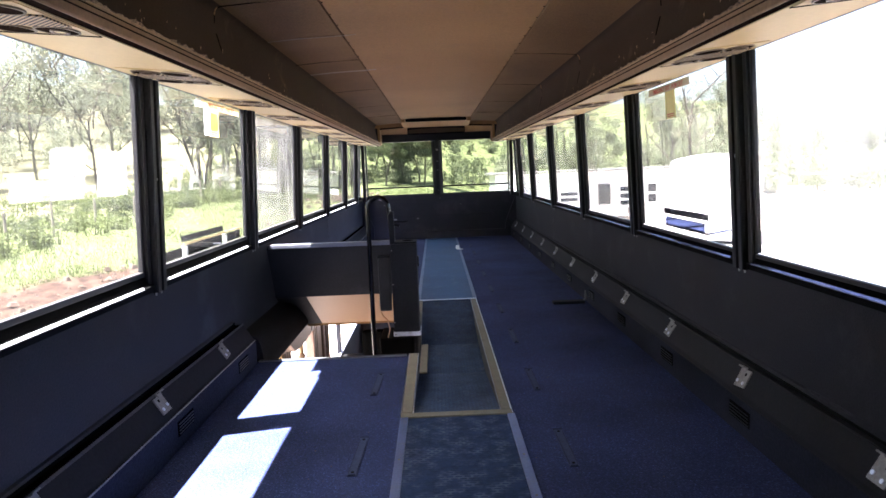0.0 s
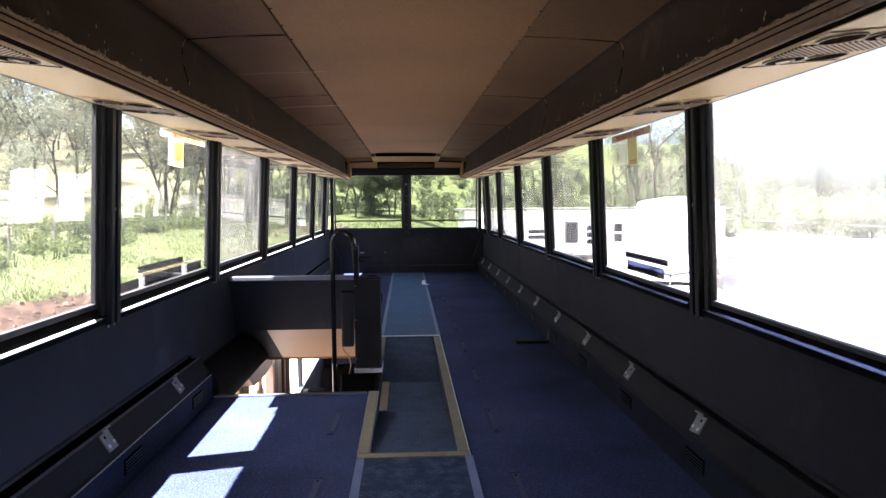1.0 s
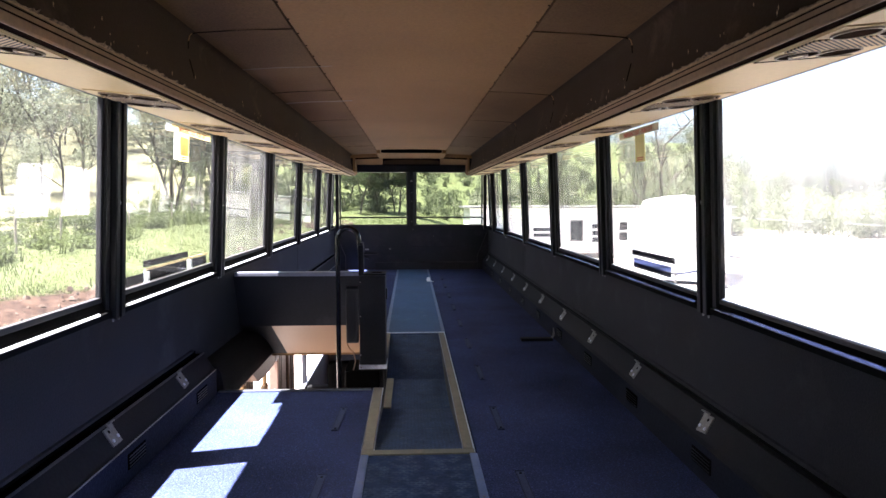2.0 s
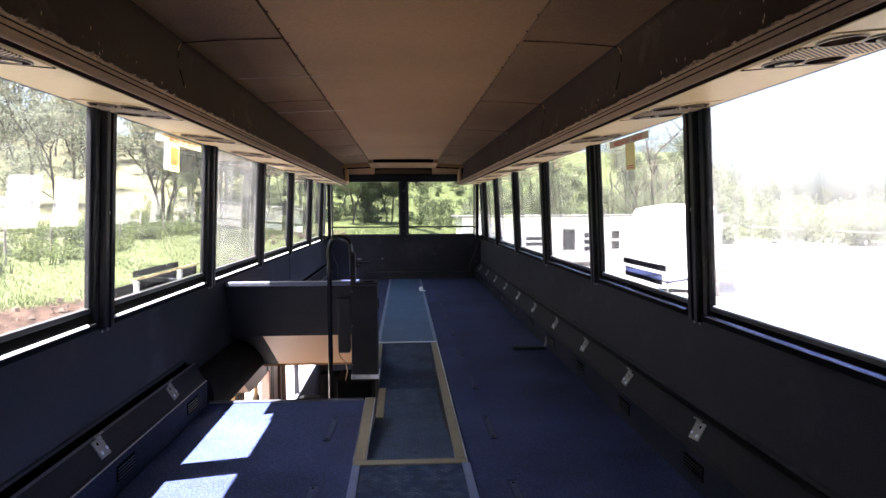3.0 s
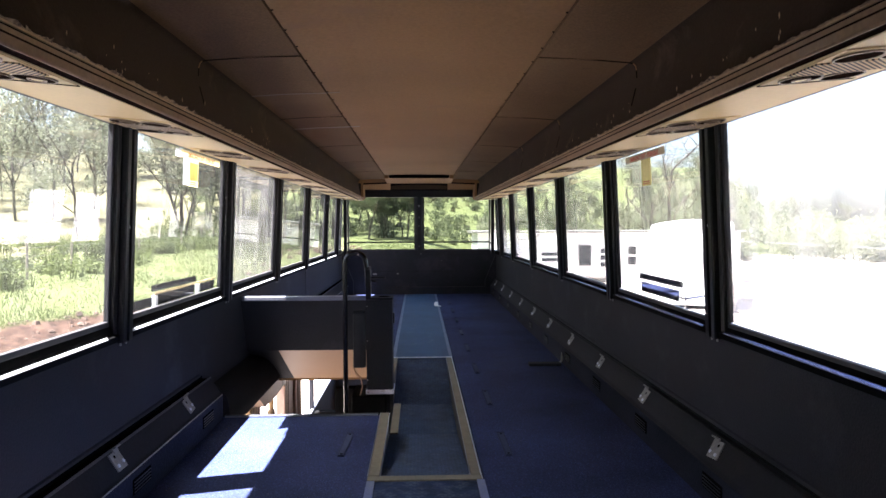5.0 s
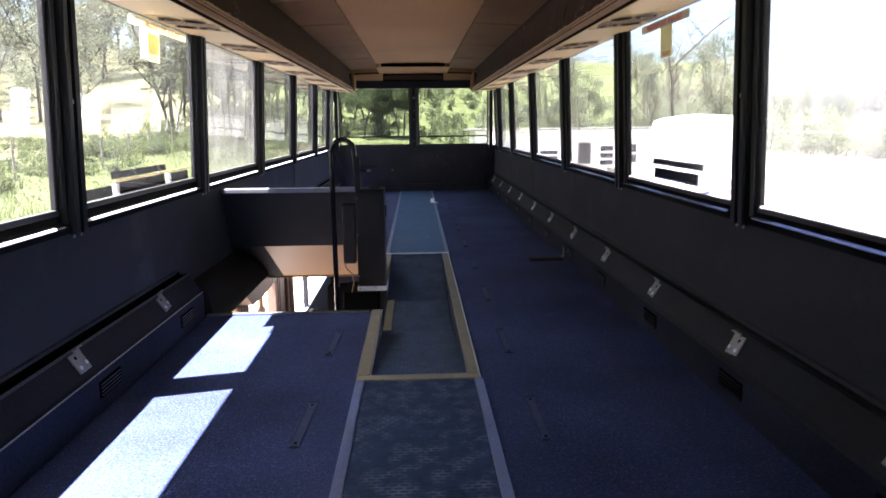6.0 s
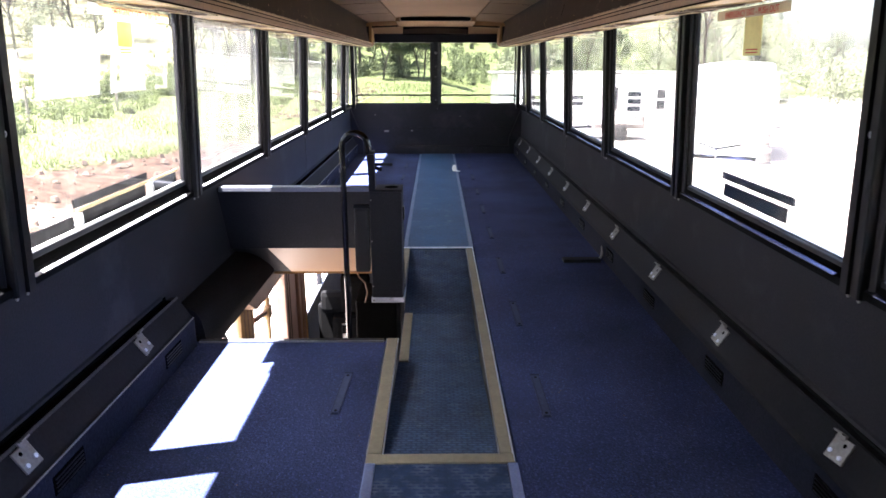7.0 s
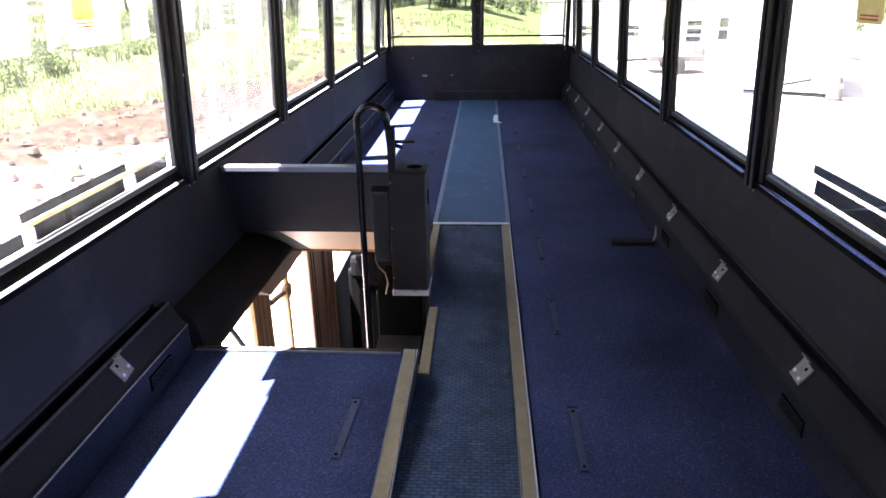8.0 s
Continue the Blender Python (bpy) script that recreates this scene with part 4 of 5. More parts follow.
part("capping", boxed(-WALL + 0.01, -0.345, 4.645, 4.70, 0.553, 0.580, bevel=0.005), CAP_DULL, guard, "worn metal capping")
structure("stair_headroom_panel", prism(bmesh.new(), slab([(4.80, 0.208), (5.36, -0.110)], 0.02), "x", -0.945, -0.225), TAN, "tan laminate sloping panel over the stairs", "panel")
# dark strip replaces the panel's left end, which fades into shadow
structure("stair_headroom_shade", prism(bmesh.new(), slab([(4.80, 0.208), (5.36, -0.110)], 0.02), "x", -WALL, -0.947), FABRIC, "dark strip standing for the shadowed left end of the sloping panel", "panel")
structure("stair_side_right", boxed(-0.225, -0.205, 4.76, 5.40, -1.9, -0.001), FABRIC, "dark stairwell side panel", "wall")
structure("stair_valance", prism(bmesh.new(), [(-WALL, 0.165), (-1.10, 0.155), (-1.07, 0.135), (-1.05, 0.10), (-1.04, 0.05), (-1.036, -0.01), (-1.040, -0.07), (-1.06, -0.108), (-WALL, -0.115)], "y", 3.985, 5.6), VALANCE, "dark padded beam along the stairwell wall", "trim", True)
structure("stair_trim_rear", boxed(-WALL - 0.05, AISLE_L - 0.02, STAIR_A - 0.02, STAIR_A, -0.2, -0.004), RUBBER, "black stairwell edge board", "trim")

ob = thing("ticket_box", (-0.26, 4.66, -0.035), "tall dark grey cabinet with a pale bottom trim beside the stairs", "cabinet")
part("body", boxed(-0.345, -0.178, 4.59, 4.76, -0.015, 0.560, bevel=0.006), FABRIC, ob)
part("bottom_trim", boxed(-0.349, -0.172, 4.583, 4.763, -0.042, -0.014, bevel=0.004), ALLOY, ob, "pale metal bottom trim")
part("top_plate", boxed(-0.32, -0.176, 4.60, 4.762, 0.5605, 0.572, bevel=0.003), DUCT, ob)
part("cup_hole", disc(bmesh.new(), (-0.235, 4.68, 0.5705), 0.036, 0.003, sides=18), VOID, ob)
part("latch", boxed(-0.178, -0.168, 4.66, 4.69, 0.40, 0.47, bevel=0.003), BLACK, ob)
part("post", boxed(-0.348, -0.315, 4.60, 4.66, 0.56, 0.755, bevel=0.004), BLACK, ob)
part("pin", tube(bmesh.new(), [(-0.318, 4.63, 0.70), (-0.225, 4.63, 0.70)], 0.008, 8), BLACK, ob)
part("pin", tube(bmesh.new(), [(-0.318, 4.63, 0.685), (-0.28, 4.63, 0.672)], 0.010, 8), BLACK, ob)
part("screw", disc(bmesh.new(), (-0.335, 4.579, -0.028), 0.005, 0.005, "y", 8), STEEL, ob)
for z in (0.05, 0.3, 0.52):
    part("screw", disc(bmesh.new(), (-0.338, 4.586, z), 0.004, 0.005, "y", 8), STEEL, ob)

ob = thing("padded_panel", (-0.40, 4.64, 0.1), "black padded panel with a rounded top beside the cabinet", "padded panel")
part("pad", boxed(-0.432, -0.352, 4.61, 4.655, 0.12, 0.475, bevel=0.016), RUBBER, ob)
part("top_cap", boxed(-0.432, -0.352, 4.605, 4.66, 0.472, 0.487, bevel=0.005), DUCT, ob)
part("cord", tube(bmesh.new(), [(-0.43, 4.62, 0.13), (-0.415, 4.62, 0.09), (-0.385, 4.62, 0.06), (-0.375, 4.63, 0.0), (-0.39, 4.64, -0.06)], 0.004, 6), TAN, ob, "pale edging cord")

ob = thing("grab_rail", (-0.48, 4.62, -0.9), "black tubular grab rail looped over the stairhead", "grab rail")
loop = [(-0.48, 4.62, -0.9), (-0.48, 4.62, 0.3), (-0.48, 4.62, 0.79)]
loop += [(-0.413 - 0.067 * math.cos(math.pi * k / 10), 4.62, 0.79 + 0.072 * math.sin(math.pi * k / 10)) for k in range(1, 10)] + [(-0.346, 4.62, 0.79), (-0.338, 4.625, 0.70), (-0.332, 4.63, 0.55)]
part("tube", tube(bmesh.new(), loop, 0.0155, 12), GLOSS_BLACK, ob, "", True)
part("collar", disc(bmesh.new(), (-0.334, 4.628, 0.75), 0.021, 0.02, sides=14), BLACK, ob)

# stairs and lower deck
for k in range(7):
    z = DIP - 0.235 * (k + 1)
    bm = boxed(-0.45 - 0.09 * k if k < 3 else -1.13, -0.23, 3.99 + 0.17 * k, 4.75 + 0.1 * k, z - 0.03, z, bevel=0.004)
    structure("stair_tread_%d" % (k + 1), bm, RUBBER, "black rubber stair tread", "stair")
structure("stair_wall_rear", boxed(-WALL - 0.05, -0.15, STAIR_A - 0.04, STAIR_A - 0.022, -2.0, -0.21), FABRIC, "dark wall behind the stairs", "wall")
structure("stair_wall_aisle", boxed(-0.150, -0.135, STAIR_A, DIP_C + 0.2, -2.0, -0.118), RUBBER, "black stairwell wall under the aisle", "wall")
structure("lower_floor", boxed(-1.20, 1.20, BACK, 9.6, -1.95, -1.90), RUBBER, "black rubber lower deck floor", "floor")
structure("lower_ceiling", boxed(-1.20, 1.20, 5.36, 9.6, -0.125, -0.10), BEIGE, "beige lower deck ceiling", "ceiling")
structure("lower_wall_right", boxed(1.17, 1.21, BACK, 9.6, -1.95, -0.12), FABRIC, "dark lower deck side wall", "wall")
bm = bmesh.new()
for y0, y1, z0, z1 in ((BACK, 4.45, -1.95, -0.11), (6.62, 9.6, -1.95, -0.985), (4.45, 9.6, -0.2, -0.11), (7.6, 7.7, -0.985, -0.2), (9.5, 9.6, -0.985, -0.2)):
    box(bm, -1.21, -1.17, y0, y1, z0, z1)
structure("lower_wall_left", bm, FABRIC, "dark lower deck side wall with the door opening", "wall")
structure("lower_window_sill", boxed(-1.19, -1.160, 6.62, 9.5, -0.984, -0.962, bevel=0.004), ALLOY, "bright sill of the lower deck window", "window sill")
structure("windscreen_wall", boxed(-1.2, 1.2, 9.6, 9.66, -1.95, -1.0), FABRIC, "dark wall below the lower windscreen", "wall")
BROWN = material("brown_paint", (0.15, 0.092, 0.063), 0.5, grain=30, patch=3, vary=0.2, bump=0.1)
MAUVE = material("door_seal_brown", (0.17, 0.115, 0.105), 0.55, grain=30, patch=3, vary=0.2, bump=0.1)
OCHRE = material("varnished_post", (0.31, 0.195, 0.085), 0.5, grain=24, patch=3, vary=0.25, bump=0.1)
ob = thing("door_pillar", (-1.17, 6.2, -1.9), "brown and mauve door pillar on the lower deck", "pillar", "", "structure")
part("post", boxed(-1.21, -1.13, 5.93, 6.12, -1.9, -0.2, bevel=0.01), BROWN, ob)
part("seal", boxed(-1.20, -1.14, 6.12, 6.34, -1.9, -0.2, bevel=0.02), MAUVE, ob)
part("post", boxed(-1.21, -1.12, 6.34, 6.62, -1.9, -0.2, bevel=0.012), BROWN, ob)
for y in (5.985, 6.05):
    part("groove", boxed(-1.135, -1.128, y, y + 0.014, -1.89, -0.21), VOID, ob)
for y in (6.42, 6.47, 6.545):
    part("rib", boxed(-1.122, -1.108, y, y + 0.02, -1.89, -0.21, bevel=0.004), OCHRE if y > 6.5 else BROWN, ob)
ob = thing("door_leaf", (-1.16, 5.0, -1.9), "open folding door leaf with an ochre stile", "door")
part("stile", boxed(-1.19, -1.14, 4.84, 5.12, -1.9, -0.2, bevel=0.02), OCHRE, ob)
for y in (4.90, 4.97, 5.045):
    part("groove", boxed(-1.142, -1.137, y, y + 0.012, -1.89, -0.21), BROWN, ob)
part("link", tube(bmesh.new(), [(-1.15, 5.12, -0.36), (-1.12, 5.34, -0.38)], 0.018, 8), BROWN, ob)
part("knuckle", boxed(-1.145, -1.095, 5.30, 5.40, -0.43, -0.34, bevel=0.02), OCHRE, ob)
part("rod", tube(bmesh.new(), [(-1.12, 5.35, -0.2), (-1.12, 5.35, -1.85)], 0.018, 10), OCHRE, ob)
ob = thing("door_gear", (-1.1, 5.2, -0.2), "brown door mechanism cover under the upper deck", "door gear")
part("cover", prism(bmesh.new(), [(4.75, -0.11), (5.85, -0.11), (5.80, -0.16), (5.45, -0.205), (5.2, -0.215), (4.9, -0.20)], "x", -1.165, -1.06), BROWN, ob)
part("tag", boxed(-1.058, -1.054, 5.48, 5.58, -0.20, -0.15), STEEL, ob)
ob = thing("door_strut", (-1.1, 4.5, -0.3), "dark diagonal door strut", "strut")
part("bar", tube(bmesh.new(), [(-1.12, 4.42, -0.12), (-1.12, 4.72, -0.52)], 0.014, 8), BLACK, ob)
ob = thing("driver_cab_panel", (-0.9, 7.2, -1.9), "dark padded seat and cab panel on the lower deck", "cab panel")
part("panel", boxed(-1.10, -0.55, 7.0, 7.08, -1.9, -0.95, bevel=0.03), SILL_BLACK, ob)
part("cushion", boxed(-1.06, -0.78, 6.92, 7.02, -1.02, -0.80, bevel=0.05), SILL_BLACK, ob)
part("side_box", boxed(-0.75, -0.30, 6.2, 6.9, -1.9, -1.05, bevel=0.02), BLACK, ob)
ob = thing("driver_chair", (-0.62, 6.05, -1.9), "dark padded driver's chair on the lower deck", "chair")
part("headrest", boxed(-0.73, -0.51, 5.98, 6.10, -0.645, -0.34, bevel=0.04), VOID, ob)
part("backrest", boxed(-0.80, -0.45, 5.95, 6.10, -1.15, -0.665, bevel=0.045), VOID, ob)
part("cushion", boxed(-0.82, -0.43, 5.60, 6.02, -1.30, -1.16, bevel=0.04), VOID, ob)
part("pedestal", boxed(-0.73, -0.52, 5.70, 5.95, -1.90, -1.30, bevel=0.02), BLACK, ob)
# added stand: its white piece stands for a lit spot beyond the stairs
ob = thing("bright_spot_stand", (-0.575, 5.10, -1.9), "narrow black stand added to hold a white piece for a bright spot by the stairs", "stand")
part("frame", boxed(-0.598, -0.590, 5.096, 5.106, -1.90, -0.372), BLACK, ob)
part("frame", boxed(-0.556, -0.548, 5.096, 5.106, -1.90, -0.372), BLACK, ob)
part("cross_bar", boxed(-0.5898, -0.5562, 5.097, 5.105, -0.380, -0.372), ALLOY, ob, "bare metal cross bar")
part("card", boxed(-0.5895, -0.5565, 5.099, 5.102, -0.62, -0.44), WHITE, ob, "small white piece standing for a lit spot")
ob = thing("stair_box", (-0.3, 4.9, -0.4), "black panelled box under the cabinet at the stairs", "panel")
part("body", boxed(-0.46, -0.23, 4.77, 5.1, -0.45, -0.10, bevel=0.01), SILL_BLACK, ob)

# crumbs and grit on the carpet
bm = bmesh.new()
for _ in range(420):
    x = random.uniform(0.27, 1.04) if random.random() < 0.6 else random.uniform(-1.04, -0.24)
    y = random.uniform(0.9, 9.8) if x > 0 else random.choice((random.uniform(0.9, 3.85), random.uniform(5.6, 9.8)))
    r = random.uniform(0.0012, 0.0035)
    corners = [bm.verts.new((x + r * random.uniform(0.6, 1.4) * math.cos(a), y + r * random.uniform(0.6, 1.6) * math.sin(a), 0.0005)) for a in (0, 1.6, 3.1, 4.7)]
    peak = bm.verts.new((x, y, 0.0005 + r * 0.8))
    for k in range(4):
        bm.faces.new((corners[k], corners[(k + 1) % 4], peak))
tagged(part("grit", bm, RUBBLE), "scattered pale crumbs and grit on the carpet", "grit", "", "stuff")

# small sunlit patch on the aisle strip, made as a white sheet
bm = prism(bmesh.new(), [(0.19, 8.72), (0.275, 8.70), (0.262, 8.735), (0.235, 8.78), (0.238, 9.18), (0.20, 9.16), (0.185, 8.9)], "z", 0.0125, 0.016)
tagged(part("sun_patch_sheet", bm, WHITE), "thin white sheet standing for a sunlit patch on the aisle strip", "paper")

# ---------------------------------------------------------------- plates and stickers on the emergency windows
for s in (-1, 1):
    ob = thing("exit_bar", (s * PANE_X, 3.6, 0.69), "black push-out exit bar plates along the window", "exit bar", "exit bars on the windows")
    x0, x1 = s * (PANE_X + 0.018), s * (PANE_X + 0.027)
    part("bar", boxed(x0, x1, 3.37, 3.945, 0.742, 0.771, bevel=0.002), BAR_PAINT, ob)
    part("plate", boxed(x0, x1, 3.41, 3.915, 0.676, 0.727, bevel=0.002), BAR_PAINT, ob)
    if s < 0:
        part("rail", boxed(s * (PANE_X + 0.010), s * (PANE_X + 0.017), 3.37, 4.25, 0.7285, 0.7395), CREAM, ob, "pale rail")
        part("end_plate", boxed(x0, x1, 3.99, 4.25, 0.678, 0.722, bevel=0.002), BAR_PAINT, ob)
        part("end_plate", boxed(x0, x1, 3.03, 3.355, 0.678, 0.719, bevel=0.002), BAR_PAINT, ob)
        for y in (3.375, 3.955):
            part("clip", boxed(s * (PANE_X + 0.008), s * (PANE_X + 0.029), y, y + 0.022, 0.664, 0.724, bevel=0.002), CAP_BRIGHT, ob, "pale clip")
    exit_sign = thing("exit_sticker", (s * PANE_X, 3.8, 1.37), "emergency exit sticker strip on the window glass", "sticker", "emergency exit stickers")
    y0, y1 = (3.60, 4.21) if s < 0 else (3.45, 4.03)
    part("strip", leaning(boxed(s * (PANE_X - 0.0046), s * (PANE_X - 0.0034), y0, y1, 1.366, 1.402)), STICKER_PALE if s < 0 else STRIP_SHADED, exit_sign)
    if s < 0:
        part("blank_end", leaning(boxed(s * (PANE_X - 0.0046), s * (PANE_X - 0.0034), y0 - 0.07, y0 - 0.001, 1.364, 1.400)), STICKER_WHITE, exit_sign, "blank white end")
    text = bpy.data.curves.new("lettering", "FONT")
    text.body = "EMERGENCY EXIT - PUSH OUT"
    text.size, text.align_x, text.align_y = 0.031, "CENTER", "CENTER"
    text.extrude = 0.0003
    text.offset = 0.0006
    word = new("lettering", text)
    word.parent = exit_sign
    word.matrix_basis = Matrix.Translation((-s * (0.0056 + LEAN * 0.762), (y0 + y1) / 2 - 3.8, 0.012)) @ Matrix.Rotation(-s * math.atan(LEAN), 4, "Y") @ (pose(0, 0, 0, 90, 0, 90) if s < 0 else pose(0, 0, 0, 90, 0, -90))
    text.materials.append(RED_INK)
    bpy.context.view_layer.update()
    flat = bpy.data.meshes.new_from_object(word.evaluated_get(bpy.context.evaluated_depsgraph_get()))
    letters = new("lettering", flat)
    letters.parent = exit_sign
    letters.matrix_basis = word.matrix_basis.copy()
    bpy.data.objects.remove(word)
    tagged(letters, "red printed lettering")
    card = thing("instruction_sticker", (s * PANE_X, 3.75, 1.23), "yellow instruction sticker on the window glass", "sticker", "instruction stickers")
    y0, y1 = (3.715, 3.85) if s < 0 else (3.64, 3.775)
    part("sheet", leaning(boxed(s * (PANE_X - 0.0046), s * (PANE_X - 0.0034), y0, y1, 1.232, 1.3655)), STICKER if s < 0 else STICKER_SHADED, card)
    part("border", leaning(boxed(s * (PANE_X - 0.0050), s * (PANE_X - 0.0046), y0 + 0.008, y1 - 0.008, 1.262, 1.350)), STICKER_PALE if s < 0 else STICKER_SHADED, card)
    if s < 0:
        part("backing", leaning(boxed(s * (PANE_X - 0.0044), s * (PANE_X - 0.0034), y0 - 0.075, y0 - 0.001, 1.236, 1.3635)), STICKER_WHITE, card, "white backing sheet")
    for z in (1.240, 1.250):
        part("printed_bar", leaning(boxed(s * (PANE_X - 0.0052), s * (PANE_X - 0.0046), y0 + 0.02, y1 - 0.02, z, z + 0.005)), RED_INK, card)

# ---------------------------------------------------------------- outdoors
def smooth(a, b, x):
    t = min(1, max(0, (x - a) / (b - a)))
    return t * t * (3 - 2 * t)


def level(x, y):
    """The lie of the land: a yard, a dirt cutting with grass above it, and a wooded hill ahead."""
    z = -2.15
    side_x, x = x, x - 0.45 * min(10, max(0, y - 14))
    z += 0.75 * smooth(-7.8, -11.2, x) + 0.55 * smooth(-11.2, -16, x) + 1.3 * smooth(-14, -42, x) + 3.5 * smooth(-42, -120, x)
    x, u = side_x, x
    ahead = 1.9 * smooth(16, 36, y) * smooth(8, -2, x)
    hill = 14 * smooth(44, 130, y) * smooth(0.62, 0.42, x / max(y, 1.0)) + 5 * smooth(120, 300, x)
    z = max(z, -2.15 + ahead) + hill
    z += 0.10 * noise.noise((x * 0.25, y * 0.25, 0)) * smooth(4, 9, max(-x, y - 14, x - 30))
    z += 0.16 * noise.noise((x * 1.1, y * 1.1, 3)) * smooth(-7.4, -8.6, u) * smooth(-13, -11, u)
    return z


def ticks(a, b, near, step, grow):
    out, x = [near], near
    d = step
    while x < b:
        x += d
        d *= grow
        out.append(x)
    x, d = near, step
    while x > a:
        x -= d
        d *= grow
        out.insert(0, x)
    return out


bm = bmesh.new()
xs = ticks(-900, 900, -6, 0.45, 1.045)
ys = ticks(-900, 900, 16, 0.8, 1.05)
grid = [[bm.verts.new((x, y, level(x, y))) for x in xs] for y in ys]
for a, b in zip(grid, grid[1:]):
    for i in range(len(xs) - 1):
        bm.faces.new((a[i], a[i + 1], b[i + 1], b[i]))
ground = structure("ground", bm, GROUND, "pale dirt yard, red dirt cutting and grassy slope", "ground", True)
n, l = GROUND.node_tree.nodes, GROUND.node_tree.links
p = n["Principled BSDF"]
grass_colour = p.inputs["Base Color"].links[0].from_socket
at = n.new("ShaderNodeTexCoord").outputs["Object"]
split = n.new("ShaderNodeSeparateXYZ")
l.new(at, split.inputs[0])
edge = n.new("ShaderNodeTexNoise")
edge.inputs["Scale"].default_value = 0.7
edge.inputs["Detail"].default_value = 6
l.new(at, edge.inputs["Vector"])


def above(socket, a, b, amount):
    """0 to 1 as the coordinate goes from a to b, with a ragged edge."""
    shift = n.new("ShaderNodeMath")
    shift.operation = "MULTIPLY_ADD"
    l.new(edge.outputs["Fac"], shift.inputs[0])
    shift.inputs[1].default_value = amount
    l.new(socket, shift.inputs[2])
    reach = n.new("ShaderNodeMapRange")
    reach.inputs[1].default_value, reach.inputs[2].default_value = a + amount / 2, b + amount / 2
    l.new(shift.outputs[0], reach.inputs[0])
    return reach.outputs[0]


def blend(fac, first, second):
    mix = n.new("ShaderNodeMix")
    mix.data_type = "RGBA"
    l.new(fac, mix.inputs[0])
    for socket, value in ((mix.inputs[6], first), (mix.inputs[7], second)):
        if isinstance(value, tuple):
            socket.default_value = value
        else:
            l.new(value, socket)
    return mix.outputs[2]


bend = n.new("ShaderNodeMapRange")
bend.inputs[1].default_value, bend.inputs[2].default_value, bend.inputs[3].default_value, bend.inputs[4].default_value = 14, 24, 0, -4.5
l.new(split.outputs["Y"], bend.inputs[0])
across = n.new("ShaderNodeMath")
l.new(split.outputs["X"], across.inputs[0])
l.new(bend.outputs[0], across.inputs[1])
clods = n.new("ShaderNodeTexNoise")
clods.inputs["Scale"].default_value, clods.inputs["Detail"].default_value, clods.inputs["Roughness"].default_value = 3.0, 8, 0.75
l.new(at, clods.inputs["Vector"])
lumps = n.new("ShaderNodeMapRange")
lumps.inputs[1].default_value, lumps.inputs[2].default_value = 0.38, 0.66
l.new(clods.outputs["Fac"], lumps.inputs[0])
dirt = blend(lumps.outputs[0], (0.018, 0.010, 0.007, 1), (0.085, 0.052, 0.036, 1))
yard = blend(edge.outputs["Fac"], (0.29, 0.25, 0.215, 1), (0.38, 0.34, 0.30, 1))
litter = blend(lumps.outputs[0], (0.040, 0.040, 0.020, 1), (0.085, 0.078, 0.045, 1))
straw = blend(lumps.outputs[0], (0.060, 0.062, 0.032, 1), (0.165, 0.150, 0.088, 1))
straw = blend(above(across.outputs[0], -46, -38, 5), litter, straw)
grass_colour = blend(above(across.outputs[0], -24, -19, 4), straw, grass_colour)
colour = blend(above(across.outputs[0], -11.9, -11.1, 3.0), grass_colour, dirt)
colour = blend(above(across.outputs[0], -9.1, -8.1, 2.8), colour, yard)
colour = blend(above(split.outputs["X"], 40, 46, 4), colour, grass_colour)
ahead = n.new("ShaderNodeMath")
ahead.operation = "MULTIPLY_ADD"
l.new(split.outputs["X"], ahead.inputs[0])
ahead.inputs[1].default_value = -0.9
l.new(split.outputs["Y"], ahead.inputs[2])
colour = blend(above(ahead.outputs[0], 29.0, 31.0, 3), colour, grass_colour)
l.new(colour, p.inputs["Base Color"])


